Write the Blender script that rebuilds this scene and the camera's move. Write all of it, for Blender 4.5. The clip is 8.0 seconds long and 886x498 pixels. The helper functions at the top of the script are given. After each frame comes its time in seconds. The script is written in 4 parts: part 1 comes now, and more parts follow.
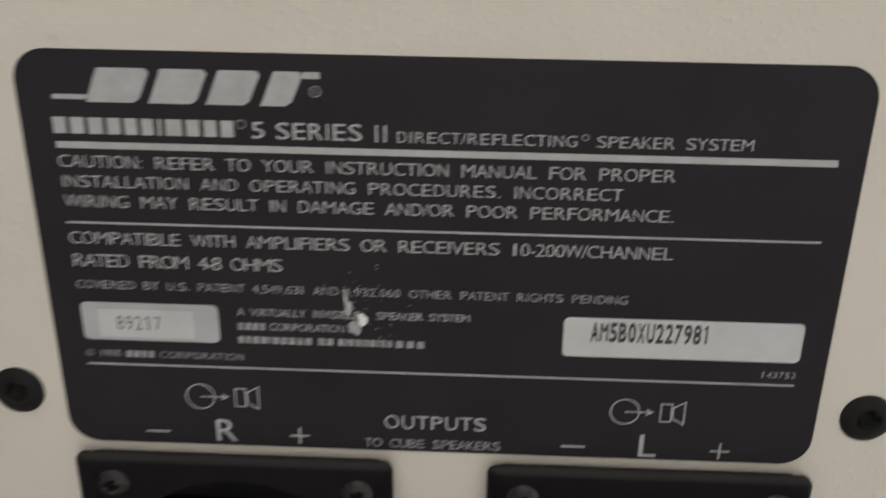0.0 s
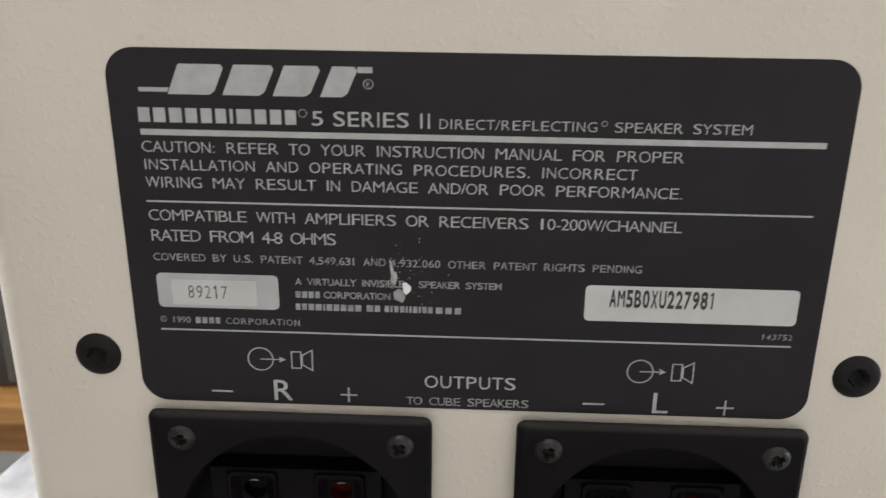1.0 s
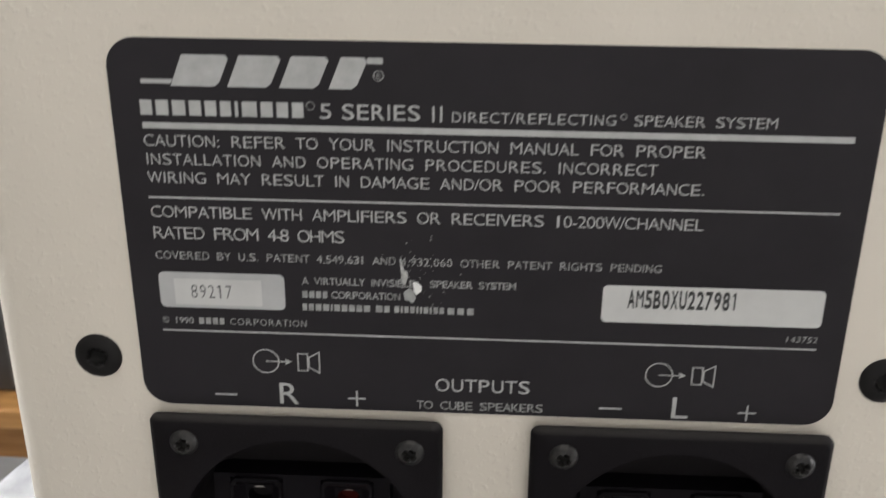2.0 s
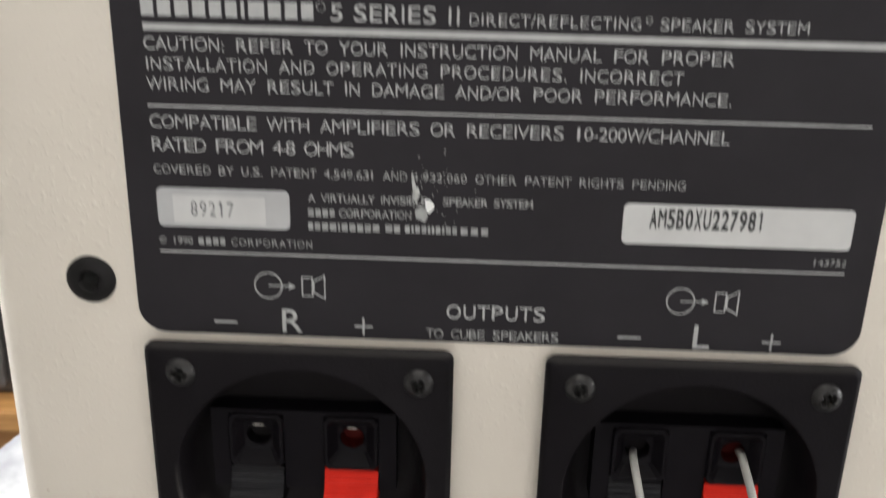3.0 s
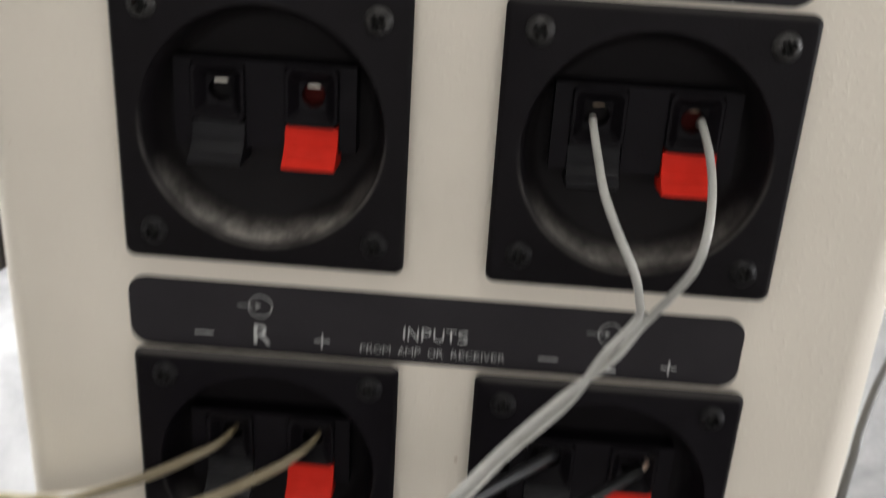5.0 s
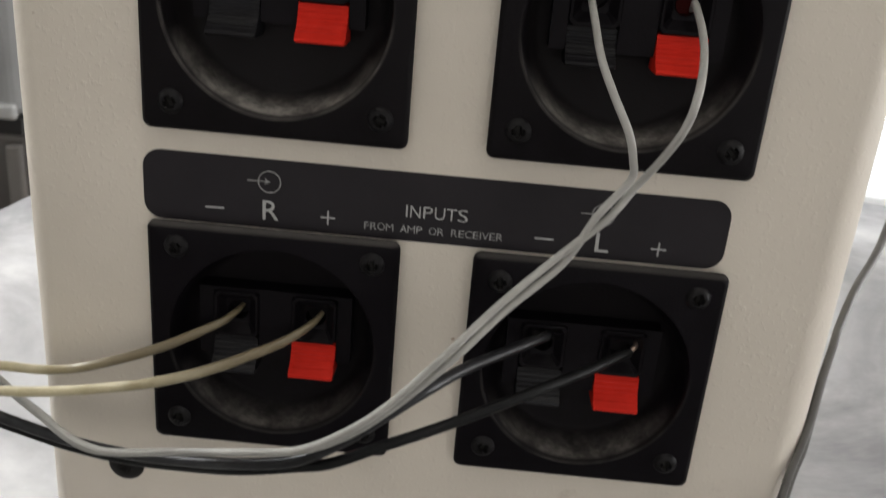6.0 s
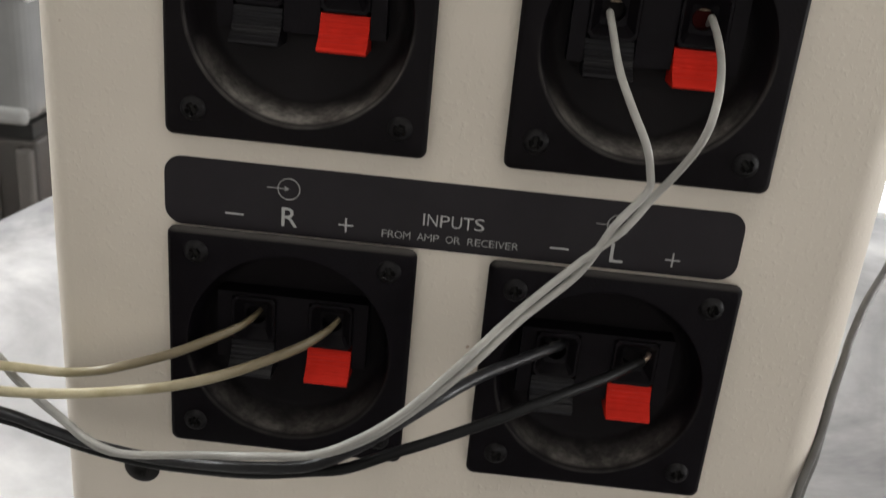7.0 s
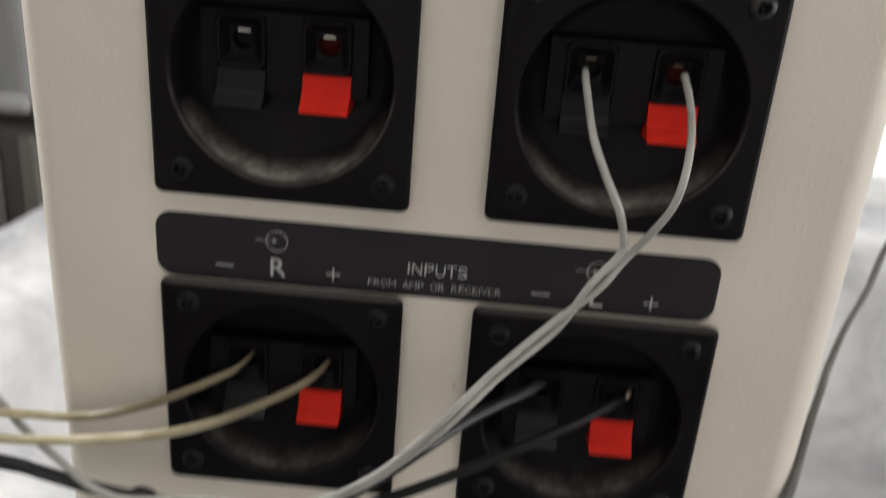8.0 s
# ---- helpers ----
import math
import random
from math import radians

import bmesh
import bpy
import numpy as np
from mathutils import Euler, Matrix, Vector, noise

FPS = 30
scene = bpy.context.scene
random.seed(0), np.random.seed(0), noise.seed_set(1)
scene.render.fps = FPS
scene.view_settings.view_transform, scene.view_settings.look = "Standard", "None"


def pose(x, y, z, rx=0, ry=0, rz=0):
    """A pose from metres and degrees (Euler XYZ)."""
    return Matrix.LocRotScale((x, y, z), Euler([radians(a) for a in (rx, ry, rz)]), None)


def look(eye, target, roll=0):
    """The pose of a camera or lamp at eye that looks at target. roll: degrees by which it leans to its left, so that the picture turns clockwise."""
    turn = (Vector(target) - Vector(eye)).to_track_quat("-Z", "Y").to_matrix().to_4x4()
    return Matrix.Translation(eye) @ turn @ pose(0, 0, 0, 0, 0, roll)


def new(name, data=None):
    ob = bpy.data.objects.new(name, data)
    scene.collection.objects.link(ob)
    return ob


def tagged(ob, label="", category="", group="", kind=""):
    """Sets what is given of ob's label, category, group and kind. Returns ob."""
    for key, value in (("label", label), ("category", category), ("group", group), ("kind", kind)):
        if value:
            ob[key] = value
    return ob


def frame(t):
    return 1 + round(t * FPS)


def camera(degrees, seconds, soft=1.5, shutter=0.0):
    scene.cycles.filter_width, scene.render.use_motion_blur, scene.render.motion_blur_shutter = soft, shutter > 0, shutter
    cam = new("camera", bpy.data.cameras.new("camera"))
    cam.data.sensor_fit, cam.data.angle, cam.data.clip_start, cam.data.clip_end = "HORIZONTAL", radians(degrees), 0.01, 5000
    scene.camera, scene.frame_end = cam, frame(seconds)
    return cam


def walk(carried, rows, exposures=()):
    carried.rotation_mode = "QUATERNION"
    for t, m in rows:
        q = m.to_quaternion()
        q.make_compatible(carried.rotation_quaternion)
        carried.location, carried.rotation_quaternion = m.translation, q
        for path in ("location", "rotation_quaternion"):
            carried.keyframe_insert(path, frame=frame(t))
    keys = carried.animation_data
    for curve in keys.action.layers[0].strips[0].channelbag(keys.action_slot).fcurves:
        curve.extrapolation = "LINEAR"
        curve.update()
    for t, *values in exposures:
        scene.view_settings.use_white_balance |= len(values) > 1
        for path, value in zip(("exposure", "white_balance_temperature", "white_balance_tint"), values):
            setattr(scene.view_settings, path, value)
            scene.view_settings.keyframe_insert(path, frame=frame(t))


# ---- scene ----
cam = camera(49.07, 8.0, soft=1.3, shutter=0.9)
cam.data.dof.use_dof, cam.data.dof.focus_distance, cam.data.dof.aperture_fstop = True, 0.19, 45.0
# Height of the module's own zero above the floor; rows are in millimetres from it: t, x, y, z, yaw, pitch, roll.
RISE = 0.795
ROWS = [
    (0.0, 5.29, -149.02, 260.78, 1.934, -23.492, 0.853),
    (0.5, -1.29, -162.48, 260.48, 2.320, -23.084, 0.657),
    (1.0, 0.78, -172.46, 260.93, 2.402, -22.158, 0.570),
    (1.2, 4.64, -170.00, 263.40, 2.914, -22.130, 0.232),
    (2.3, -5.74, -166.80, 249.87, 2.264, -21.251, 1.001),
    (2.5, -8.37, -166.54, 244.14, 1.619, -20.811, 1.344),
    (3.0, -6.27, -165.84, 237.08, 1.582, -20.814, 1.394),
    (3.2, -4.23, -166.34, 228.92, 1.789, -20.831, 1.443),
    (3.5, -0.25, -166.28, 212.27, 2.118, -21.058, 1.605),
    (3.7, -1.26, -169.61, 199.34, 1.583, -20.369, 2.085),
    (4.0, 0.00, -169.93, 192.05, 2.162, -20.317, 2.159),
    (4.2, -0.36, -171.20, 190.59, 1.641, -21.575, 2.558),
    (4.5, 3.12, -174.39, 187.33, 1.447, -21.145, 3.144),
    (4.7, 5.34, -179.15, 186.10, 1.635, -21.961, 3.205),
    (5.0, 5.61, -187.98, 180.90, 1.772, -22.959, 3.500),
    (5.2, 3.58, -195.16, 177.85, 1.775, -23.851, 3.908),
    (6.3, 5.91, -212.26, 157.67, 1.009, -22.938, 5.194),
    (6.5, 6.23, -215.97, 157.76, 1.472, -23.245, 5.216),
    (7.0, 2.45, -209.77, 160.89, 1.365, -22.560, 5.495),
    (7.2, 3.62, -209.68, 163.18, 1.694, -23.110, 5.427),
    (7.5, 4.46, -211.06, 161.48, 1.267, -22.529, 5.244),
    (7.8, 9.80, -209.42, 172.86, 2.492, -21.808, 4.511),
    (8.0, 5.84, -207.51, 182.06, 1.556, -24.744, 4.498),
]


def eye_pose(x, y, z, yaw, pitch, roll):
    eye = Vector((x / 1000, y / 1000, z / 1000 + RISE))
    a, b = radians(yaw), radians(pitch)
    way = Vector((-math.sin(a) * math.cos(b), math.cos(a) * math.cos(b), math.sin(b)))
    return look(eye, eye + way, roll)


EXPOSURES = ((0.0, -1.54, 6440, 10), (0.4, -1.45, 6440, 10), (1.0, -1.4, 6440, 10), (2.5, -1.27, 6400, 10), (3.0, -1.07, 6400, 10), (3.5, -1.05, 6430, 9.5), (4.0, -1.11, 6410, 8.5), (4.5, -1.18, 6410, 8.5), (5.0, -1.31, 6440, 9.5), (6.4, -1.79, 6590, 10), (7.0, -1.75, 6600, 10), (8.0, -1.67, 6560, 10))
walk(cam, [(t, eye_pose(*row)) for t, *row in ROWS], exposures=EXPOSURES)

# ---- world and light ----
world = bpy.data.worlds.new("world")
scene.world = world
world.use_nodes = True
wn = world.node_tree.nodes
sky = wn.new("ShaderNodeTexSky")
sky.sky_type, sky.sun_disc = "NISHITA", False
sky.sun_elevation, sky.sun_rotation = radians(38), radians(120)
wn["Background"].inputs["Strength"].default_value = 0.1
world.node_tree.links.new(sky.outputs["Color"], wn["Background"].inputs["Color"])


def area_lamp(name, m, width, height, watts, colour):
    data = bpy.data.lights.new(name, "AREA")
    data.shape, data.size, data.size_y = "RECTANGLE", width, height
    data.energy, data.color = watts, colour
    ob = new(name, data)
    ob.matrix_world = m
    return ob


# Ceiling luminaire over the table, daylight through the glazed doors and the two windows.
area_lamp("ceiling_lamp", pose(0.0, -0.55, 2.52, 0, 0, 0), 1.2, 0.9, 4.5, (1.0, 0.95, 0.87))
area_lamp("door_daylight", pose(1.45, 2.34, 1.1, -90, 0, 0), 1.4, 2.0, 5, (0.93, 0.97, 1.0))
area_lamp("west_daylight", pose(-2.42, 1.2, 1.96, 0, -90, 0), 1.0, 1.8, 310, (0.96, 0.98, 1.0))
area_lamp("east_daylight", pose(2.92, 0.4, 1.15, 0, 90, 0), 1.1, 1.6, 175, (0.98, 0.98, 1.0))
area_lamp("south_daylight", pose(0.6, -2.72, 1.35, 90, 0, 0), 3.4, 2.1, 58, (1.0, 0.965, 0.92))

# ---- materials ----


def material(name, colour, rough=0.5, metal=0.0, spec=0.5):
    m = bpy.data.materials.new(name)
    m.use_nodes = True
    b = m.node_tree.nodes["Principled BSDF"]
    b.inputs["Base Color"].default_value = (*colour, 1)
    b.inputs["Roughness"].default_value = rough
    b.inputs["Metallic"].default_value = metal
    b.inputs["Specular IOR Level"].default_value = spec
    return m, m.node_tree.nodes, m.node_tree.links, b


def noise_tex(nodes, links, scale, detail=3.0, rough=0.55, stretch=None, coord="Object"):
    tc = nodes.new("ShaderNodeTexCoord")
    n = nodes.new("ShaderNodeTexNoise")
    n.inputs["Scale"].default_value = scale
    n.inputs["Detail"].default_value = detail
    n.inputs["Roughness"].default_value = rough
    src = tc.outputs[coord]
    if stretch:
        mp = nodes.new("ShaderNodeMapping")
        mp.inputs["Scale"].default_value = stretch
        links.new(src, mp.inputs["Vector"])
        src = mp.outputs["Vector"]
    links.new(src, n.inputs["Vector"])
    return n


def ramp(nodes, links, src, stops):
    r = nodes.new("ShaderNodeValToRGB")
    e = r.color_ramp.elements
    while len(e) < len(stops):
        e.new(0.5)
    for el, (p, c) in zip(e, stops):
        el.position, el.color = p, (*c, 1) if len(c) == 3 else c
    links.new(src, r.inputs["Fac"])
    return r


def bump(nodes, links, bsdf, height, strength, distance, chain=None):
    b = nodes.new("ShaderNodeBump")
    b.inputs["Strength"].default_value = strength
    b.inputs["Distance"].default_value = distance
    links.new(height, b.inputs["Height"])
    if chain:
        links.new(chain.outputs["Normal"], b.inputs["Normal"])
    links.new(b.outputs["Normal"], bsdf.inputs["Normal"])
    return b


def mottled(name, dark, light, scale, rough, bump_scale=0.0, bump_mm=0.0, metal=0.0, spec=0.5, wear=(0.0, 0.0), stretch=None):
    """A surface whose colour wanders between two close tones, with a fine relief."""
    m, nodes, links, b = material(name, light, rough, metal, spec)
    n = noise_tex(nodes, links, scale, 5.0, 0.6, stretch)
    r = ramp(nodes, links, n.outputs["Fac"], [(0.32, dark), (0.68, light)])
    links.new(r.outputs["Color"], b.inputs["Base Color"])
    rr = nodes.new("ShaderNodeMapRange")
    rr.inputs["To Min"].default_value = rough - wear[0]
    rr.inputs["To Max"].default_value = rough + wear[1]
    n2 = noise_tex(nodes, links, scale * 4.3, 3.0)
    links.new(n2.outputs["Fac"], rr.inputs["Value"])
    links.new(rr.outputs["Result"], b.inputs["Roughness"])
    if bump_mm:
        nb = noise_tex(nodes, links, bump_scale, 3.0, 0.6, stretch)
        bump(nodes, links, b, nb.outputs["Fac"], 1.0, bump_mm / 1000)
    return m


def paint_material():
    m, nodes, links, b = material("cream_paint", (0.72, 0.67, 0.56), 0.5)
    big = noise_tex(nodes, links, 14, 4.0, 0.6)
    r = ramp(nodes, links, big.outputs["Fac"], [(0.3, (0.682, 0.622, 0.535)), (0.7, (0.737, 0.673, 0.584))])
    # a few faint grey smudges
    sm = noise_tex(nodes, links, 42, 6.0, 0.7)
    sr = ramp(nodes, links, sm.outputs["Fac"], [(0.66, (1, 1, 1)), (0.82, (0.72, 0.7, 0.66))])
    mx = nodes.new("ShaderNodeMixRGB")
    mx.blend_type = "MULTIPLY"
    mx.inputs["Fac"].default_value = 1.0
    links.new(r.outputs["Color"], mx.inputs["Color1"])
    links.new(sr.outputs["Color"], mx.inputs["Color2"])
    # scattered tiny dark specks
    sp = noise_tex(nodes, links, 260, 1.0, 0.4)
    spr = ramp(nodes, links, sp.outputs["Fac"], [(0.81, (1, 1, 1)), (0.835, (0.62, 0.52, 0.46))])
    mx2 = nodes.new("ShaderNodeMixRGB")
    mx2.blend_type = "MULTIPLY"
    mx2.inputs["Fac"].default_value = 1.0
    links.new(mx.outputs["Color"], mx2.inputs["Color1"])
    links.new(spr.outputs["Color"], mx2.inputs["Color2"])
    links.new(mx2.outputs["Color"], b.inputs["Base Color"])
    # sprayed finish: flat skin with scattered raised grains
    peel = noise_tex(nodes, links, 640, 2.5, 0.5)
    grains = ramp(nodes, links, peel.outputs["Fac"], [(0.52, (0.0, 0.0, 0.0)), (0.72, (1, 1, 1))])
    first = bump(nodes, links, b, grains.outputs["Color"], 1.0, 0.00005)
    wave = noise_tex(nodes, links, 130, 2.0, 0.5)
    bump(nodes, links, b, wave.outputs["Fac"], 0.4, 0.00018, first)
    return m


def dusty_plastic():
    """Black moulded plastic with grey-beige dust lying in the lower part of the round recess, some light put into its
    tone.
    """
    m, nodes, links, b = material("dusty_black_plastic", (0.005, 0.005, 0.005), 0.55, 0.0, 0.08)
    tc = nodes.new("ShaderNodeTexCoord")
    sep = nodes.new("ShaderNodeSeparateXYZ")
    links.new(tc.outputs["Object"], sep.inputs["Vector"])
    # dust sits on the wall of the recess (between its floor and its lip), below mid height
    low = nodes.new("ShaderNodeMapRange")
    low.inputs["From Min"].default_value, low.inputs["From Max"].default_value = -0.0070, -0.0225
    links.new(sep.outputs["Z"], low.inputs["Value"])
    deep = nodes.new("ShaderNodeMapRange")
    deep.inputs["From Min"].default_value, deep.inputs["From Max"].default_value = -0.0036, -0.0022
    links.new(sep.outputs["Y"], deep.inputs["Value"])
    back = nodes.new("ShaderNodeMapRange")
    back.inputs["From Min"].default_value, back.inputs["From Max"].default_value = 0.0062, -0.0006
    links.new(sep.outputs["Y"], back.inputs["Value"])
    n = noise_tex(nodes, links, 150, 4.0, 0.55)
    info = nodes.new("ShaderNodeObjectInfo")
    shift = nodes.new("ShaderNodeVectorMath")
    shift.operation = "ADD"
    links.new(tc.outputs["Object"], shift.inputs[0])
    links.new(info.outputs["Random"], shift.inputs[1])
    links.new(shift.outputs["Vector"], n.inputs["Vector"])
    patch = ramp(nodes, links, n.outputs["Fac"], [(0.34, (0.3, 0.3, 0.3)), (0.62, (1, 1, 1))])
    crumb = noise_tex(nodes, links, 620, 3.0, 0.6)
    crumbs = ramp(nodes, links, crumb.outputs["Fac"], [(0.38, (0.66, 0.66, 0.66)), (0.62, (1.15, 1.15, 1.15))])
    f = None
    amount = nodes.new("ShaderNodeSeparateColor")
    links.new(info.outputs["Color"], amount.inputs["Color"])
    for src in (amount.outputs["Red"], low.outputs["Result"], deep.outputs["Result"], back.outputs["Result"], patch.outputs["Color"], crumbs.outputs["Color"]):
        if f is None:
            f = src
            continue
        mul = nodes.new("ShaderNodeMath")
        mul.operation = "MULTIPLY"
        links.new(f, mul.inputs[0])
        links.new(src, mul.inputs[1])
        f = mul.outputs["Value"]
    rim = nodes.new("ShaderNodeMapRange")
    rim.inputs["From Min"].default_value, rim.inputs["From Max"].default_value = 0.0279, 0.0288
    rim.inputs["To Max"].default_value = 0.26
    links.new(sep.outputs["Z"], rim.inputs["Value"])
    ledge = nodes.new("ShaderNodeMath")
    ledge.operation = "MULTIPLY"
    links.new(rim.outputs["Result"], ledge.inputs[0])
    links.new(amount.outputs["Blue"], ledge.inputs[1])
    both = nodes.new("ShaderNodeMath")
    both.operation = "MAXIMUM"
    links.new(f, both.inputs[0])
    links.new(ledge.outputs["Value"], both.inputs[1])
    f = both.outputs["Value"]
    # a thin pale line along the lip of the recess, on its lower half: an edge highlight put into the colour
    flatten = nodes.new("ShaderNodeCombineXYZ")
    links.new(sep.outputs["X"], flatten.inputs["X"])
    links.new(sep.outputs["Z"], flatten.inputs["Z"])
    radius = nodes.new("ShaderNodeVectorMath")
    radius.operation = "LENGTH"
    links.new(flatten.outputs["Vector"], radius.inputs[0])
    line = nodes.new("ShaderNodeMapRange")
    line.inputs["From Min"].default_value, line.inputs["From Max"].default_value = 0.0253, 0.0249
    line.inputs["To Max"].default_value = 0.22
    links.new(radius.outputs["Value"], line.inputs["Value"])
    inner = nodes.new("ShaderNodeMapRange")
    inner.inputs["From Min"].default_value, inner.inputs["From Max"].default_value = -0.0034, -0.0040
    links.new(sep.outputs["Y"], inner.inputs["Value"])
    half = nodes.new("ShaderNodeMapRange")
    half.inputs["From Min"].default_value, half.inputs["From Max"].default_value = 0.004, -0.010
    links.new(sep.outputs["Z"], half.inputs["Value"])
    lip = line.outputs["Result"]
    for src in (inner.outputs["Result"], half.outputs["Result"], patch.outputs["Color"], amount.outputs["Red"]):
        mul = nodes.new("ShaderNodeMath")
        mul.operation = "MULTIPLY"
        links.new(lip, mul.inputs[0])
        links.new(src, mul.inputs[1])
        lip = mul.outputs["Value"]
    top = nodes.new("ShaderNodeMath")
    top.operation = "MAXIMUM"
    links.new(f, top.inputs[0])
    links.new(lip, top.inputs[1])
    f = top.outputs["Value"]
    # paler floor of the recess: its deep shade is lifted by colour
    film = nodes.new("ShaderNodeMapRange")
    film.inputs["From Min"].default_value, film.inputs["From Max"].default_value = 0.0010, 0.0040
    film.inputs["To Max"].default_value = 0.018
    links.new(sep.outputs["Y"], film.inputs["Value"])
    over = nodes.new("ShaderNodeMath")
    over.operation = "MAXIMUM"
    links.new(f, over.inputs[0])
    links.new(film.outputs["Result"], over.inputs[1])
    # and a paler tone over the upper plates, for the brighter light up there
    plate_lift = nodes.new("ShaderNodeMath")
    plate_lift.operation = "MULTIPLY_ADD"
    plate_lift.inputs[1].default_value = 0.016
    links.new(amount.outputs["Green"], plate_lift.inputs[0])
    links.new(over.outputs["Value"], plate_lift.inputs[2])
    f = plate_lift.outputs["Value"]
    fine = noise_tex(nodes, links, 90, 4.0, 0.6)
    base = ramp(nodes, links, fine.outputs["Fac"], [(0.3, (0.0034, 0.0025, 0.0037)), (0.7, (0.0050, 0.0038, 0.0054))])
    mix = nodes.new("ShaderNodeMixRGB")
    links.new(f, mix.inputs["Fac"])
    links.new(base.outputs["Color"], mix.inputs["Color1"])
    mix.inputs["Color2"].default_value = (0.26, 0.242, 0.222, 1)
    links.new(mix.outputs["Color"], b.inputs["Base Color"])
    rg = nodes.new("ShaderNodeMapRange")
    rg.inputs["To Min"].default_value, rg.inputs["To Max"].default_value = 0.52, 0.95
    links.new(f, rg.inputs["Value"])
    links.new(rg.outputs["Result"], b.inputs["Roughness"])
    grain = noise_tex(nodes, links, 1500, 2.0, 0.5)
    bump(nodes, links, b, grain.outputs["Fac"], 0.7, 0.00008)
    return m


def table_material():
    m, nodes, links, b = material("marbled_laminate", (0.6, 0.6, 0.6), 0.55, 0.0, 0.3)
    n = noise_tex(nodes, links, 6.5, 7.0, 0.58)
    n.inputs["Distortion"].default_value = 0.9
    r = ramp(nodes, links, n.outputs["Fac"], [(0.36, (0.30, 0.30, 0.31)), (0.46, (0.46, 0.46, 0.47)), (0.53, (0.58, 0.58, 0.59)), (0.63, (0.75, 0.75, 0.75))])
    n2 = noise_tex(nodes, links, 45, 5.0, 0.6)
    r2 = ramp(nodes, links, n2.outputs["Fac"], [(0.3, (0.86, 0.86, 0.88)), (0.62, (1, 1, 1))])
    mx = nodes.new("ShaderNodeMixRGB")
    mx.blend_type = "MULTIPLY"
    mx.inputs["Fac"].default_value = 1.0
    links.new(r.outputs["Color"], mx.inputs["Color1"])
    links.new(r2.outputs["Color"], mx.inputs["Color2"])
    links.new(mx.outputs["Color"], b.inputs["Base Color"])
    bump(nodes, links, b, n2.outputs["Fac"], 0.5, 0.0006)
    return m


def yellowed_pvc(start, end):
    """Clear sleeve gone yellow, browned towards the stripped end where the copper shows through."""
    m, nodes, links, b = material("yellowed_clear_pvc", (0.45, 0.4, 0.27), 0.3)
    n = noise_tex(nodes, links, 130, 5.0, 0.6)
    r = ramp(nodes, links, n.outputs["Fac"], [(0.32, (0.40, 0.345, 0.205)), (0.68, (0.62, 0.56, 0.385))])
    tc = nodes.new("ShaderNodeTexCoord")
    sep = nodes.new("ShaderNodeSeparateXYZ")
    links.new(tc.outputs["Object"], sep.inputs["Vector"])
    along = nodes.new("ShaderNodeMapRange")
    along.inputs["From Min"].default_value, along.inputs["From Max"].default_value = start, end
    along.inputs["To Max"].default_value = 0.85
    links.new(sep.outputs["X"], along.inputs["Value"])
    mx = nodes.new("ShaderNodeMixRGB")
    links.new(along.outputs["Result"], mx.inputs["Fac"])
    links.new(r.outputs["Color"], mx.inputs["Color1"])
    mx.inputs["Color2"].default_value = (0.12, 0.09, 0.052, 1)
    links.new(mx.outputs["Color"], b.inputs["Base Color"])
    nb = noise_tex(nodes, links, 500, 3.0)
    bump(nodes, links, b, nb.outputs["Fac"], 1.0, 0.00008)
    return m


PAINT = paint_material()
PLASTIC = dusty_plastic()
BLOCK = mottled("black_terminal_plastic", (0.0046, 0.0036, 0.0049), (0.0066, 0.0053, 0.0070), 160, 0.5, 1400, 0.06, spec=0.1)
FUNNEL_BLACK = mottled("dust_filmed_black_plastic", (0.0044, 0.0035, 0.0047), (0.0062, 0.0050, 0.0066), 160, 0.5, 1400, 0.06, spec=0.1)
BLACK_TAB = mottled("charcoal_tab_plastic", (0.0034, 0.0030, 0.0042), (0.0056, 0.0050, 0.0068), 180, 0.42, 1400, 0.05, spec=0.24)
RED_TAB = mottled("red_tab_plastic", (0.54, 0.017, 0.008), (0.65, 0.024, 0.012), 180, 0.5, 1400, 0.05, spec=0.12)
RED_DARK = mottled("dark_red_plastic", (0.045, 0.004, 0.003), (0.075, 0.006, 0.004), 180, 0.6, spec=0.08)
# Brighter copy of the screw steel for the upper screws, which catch more light.
LIT_SCREW = mottled("lit_blackened_steel", (0.012, 0.011, 0.011), (0.05, 0.047, 0.046), 420, 0.38, 900, 0.12, metal=0.5, wear=(0.1, 0.15))
SCREW = mottled("blackened_steel", (0.005, 0.0044, 0.005), (0.010, 0.009, 0.0098), 420, 0.45, 900, 0.1, metal=0.2, spec=0.22, wear=(0.1, 0.15))
# Shade inside the driver recesses, put into a dull near-black.
RECESS = mottled("shaded_recess", (0.007, 0.0068, 0.0066), (0.020, 0.019, 0.018), 500, 0.6, spec=0.1)
BIG_SCREW = mottled("black_screw_plastic", (0.008, 0.007, 0.007), (0.014, 0.0125, 0.0125), 260, 0.5, 900, 0.08, spec=0.18)
LABEL = mottled("black_label_film", (0.0222, 0.0197, 0.0226), (0.0275, 0.0245, 0.0278), 40, 0.42, 900, 0.03, spec=0.14, wear=(0.04, 0.1))
PRINT = mottled("light_grey_print", (0.40, 0.40, 0.39), (0.50, 0.50, 0.49), 300, 0.5)
PRINT_FAINT = mottled("worn_grey_print", (0.22, 0.22, 0.215), (0.42, 0.42, 0.41), 420, 0.55)
STICKER = mottled("white_sticker_paper", (0.55, 0.545, 0.53), (0.63, 0.625, 0.605), 90, 0.55)
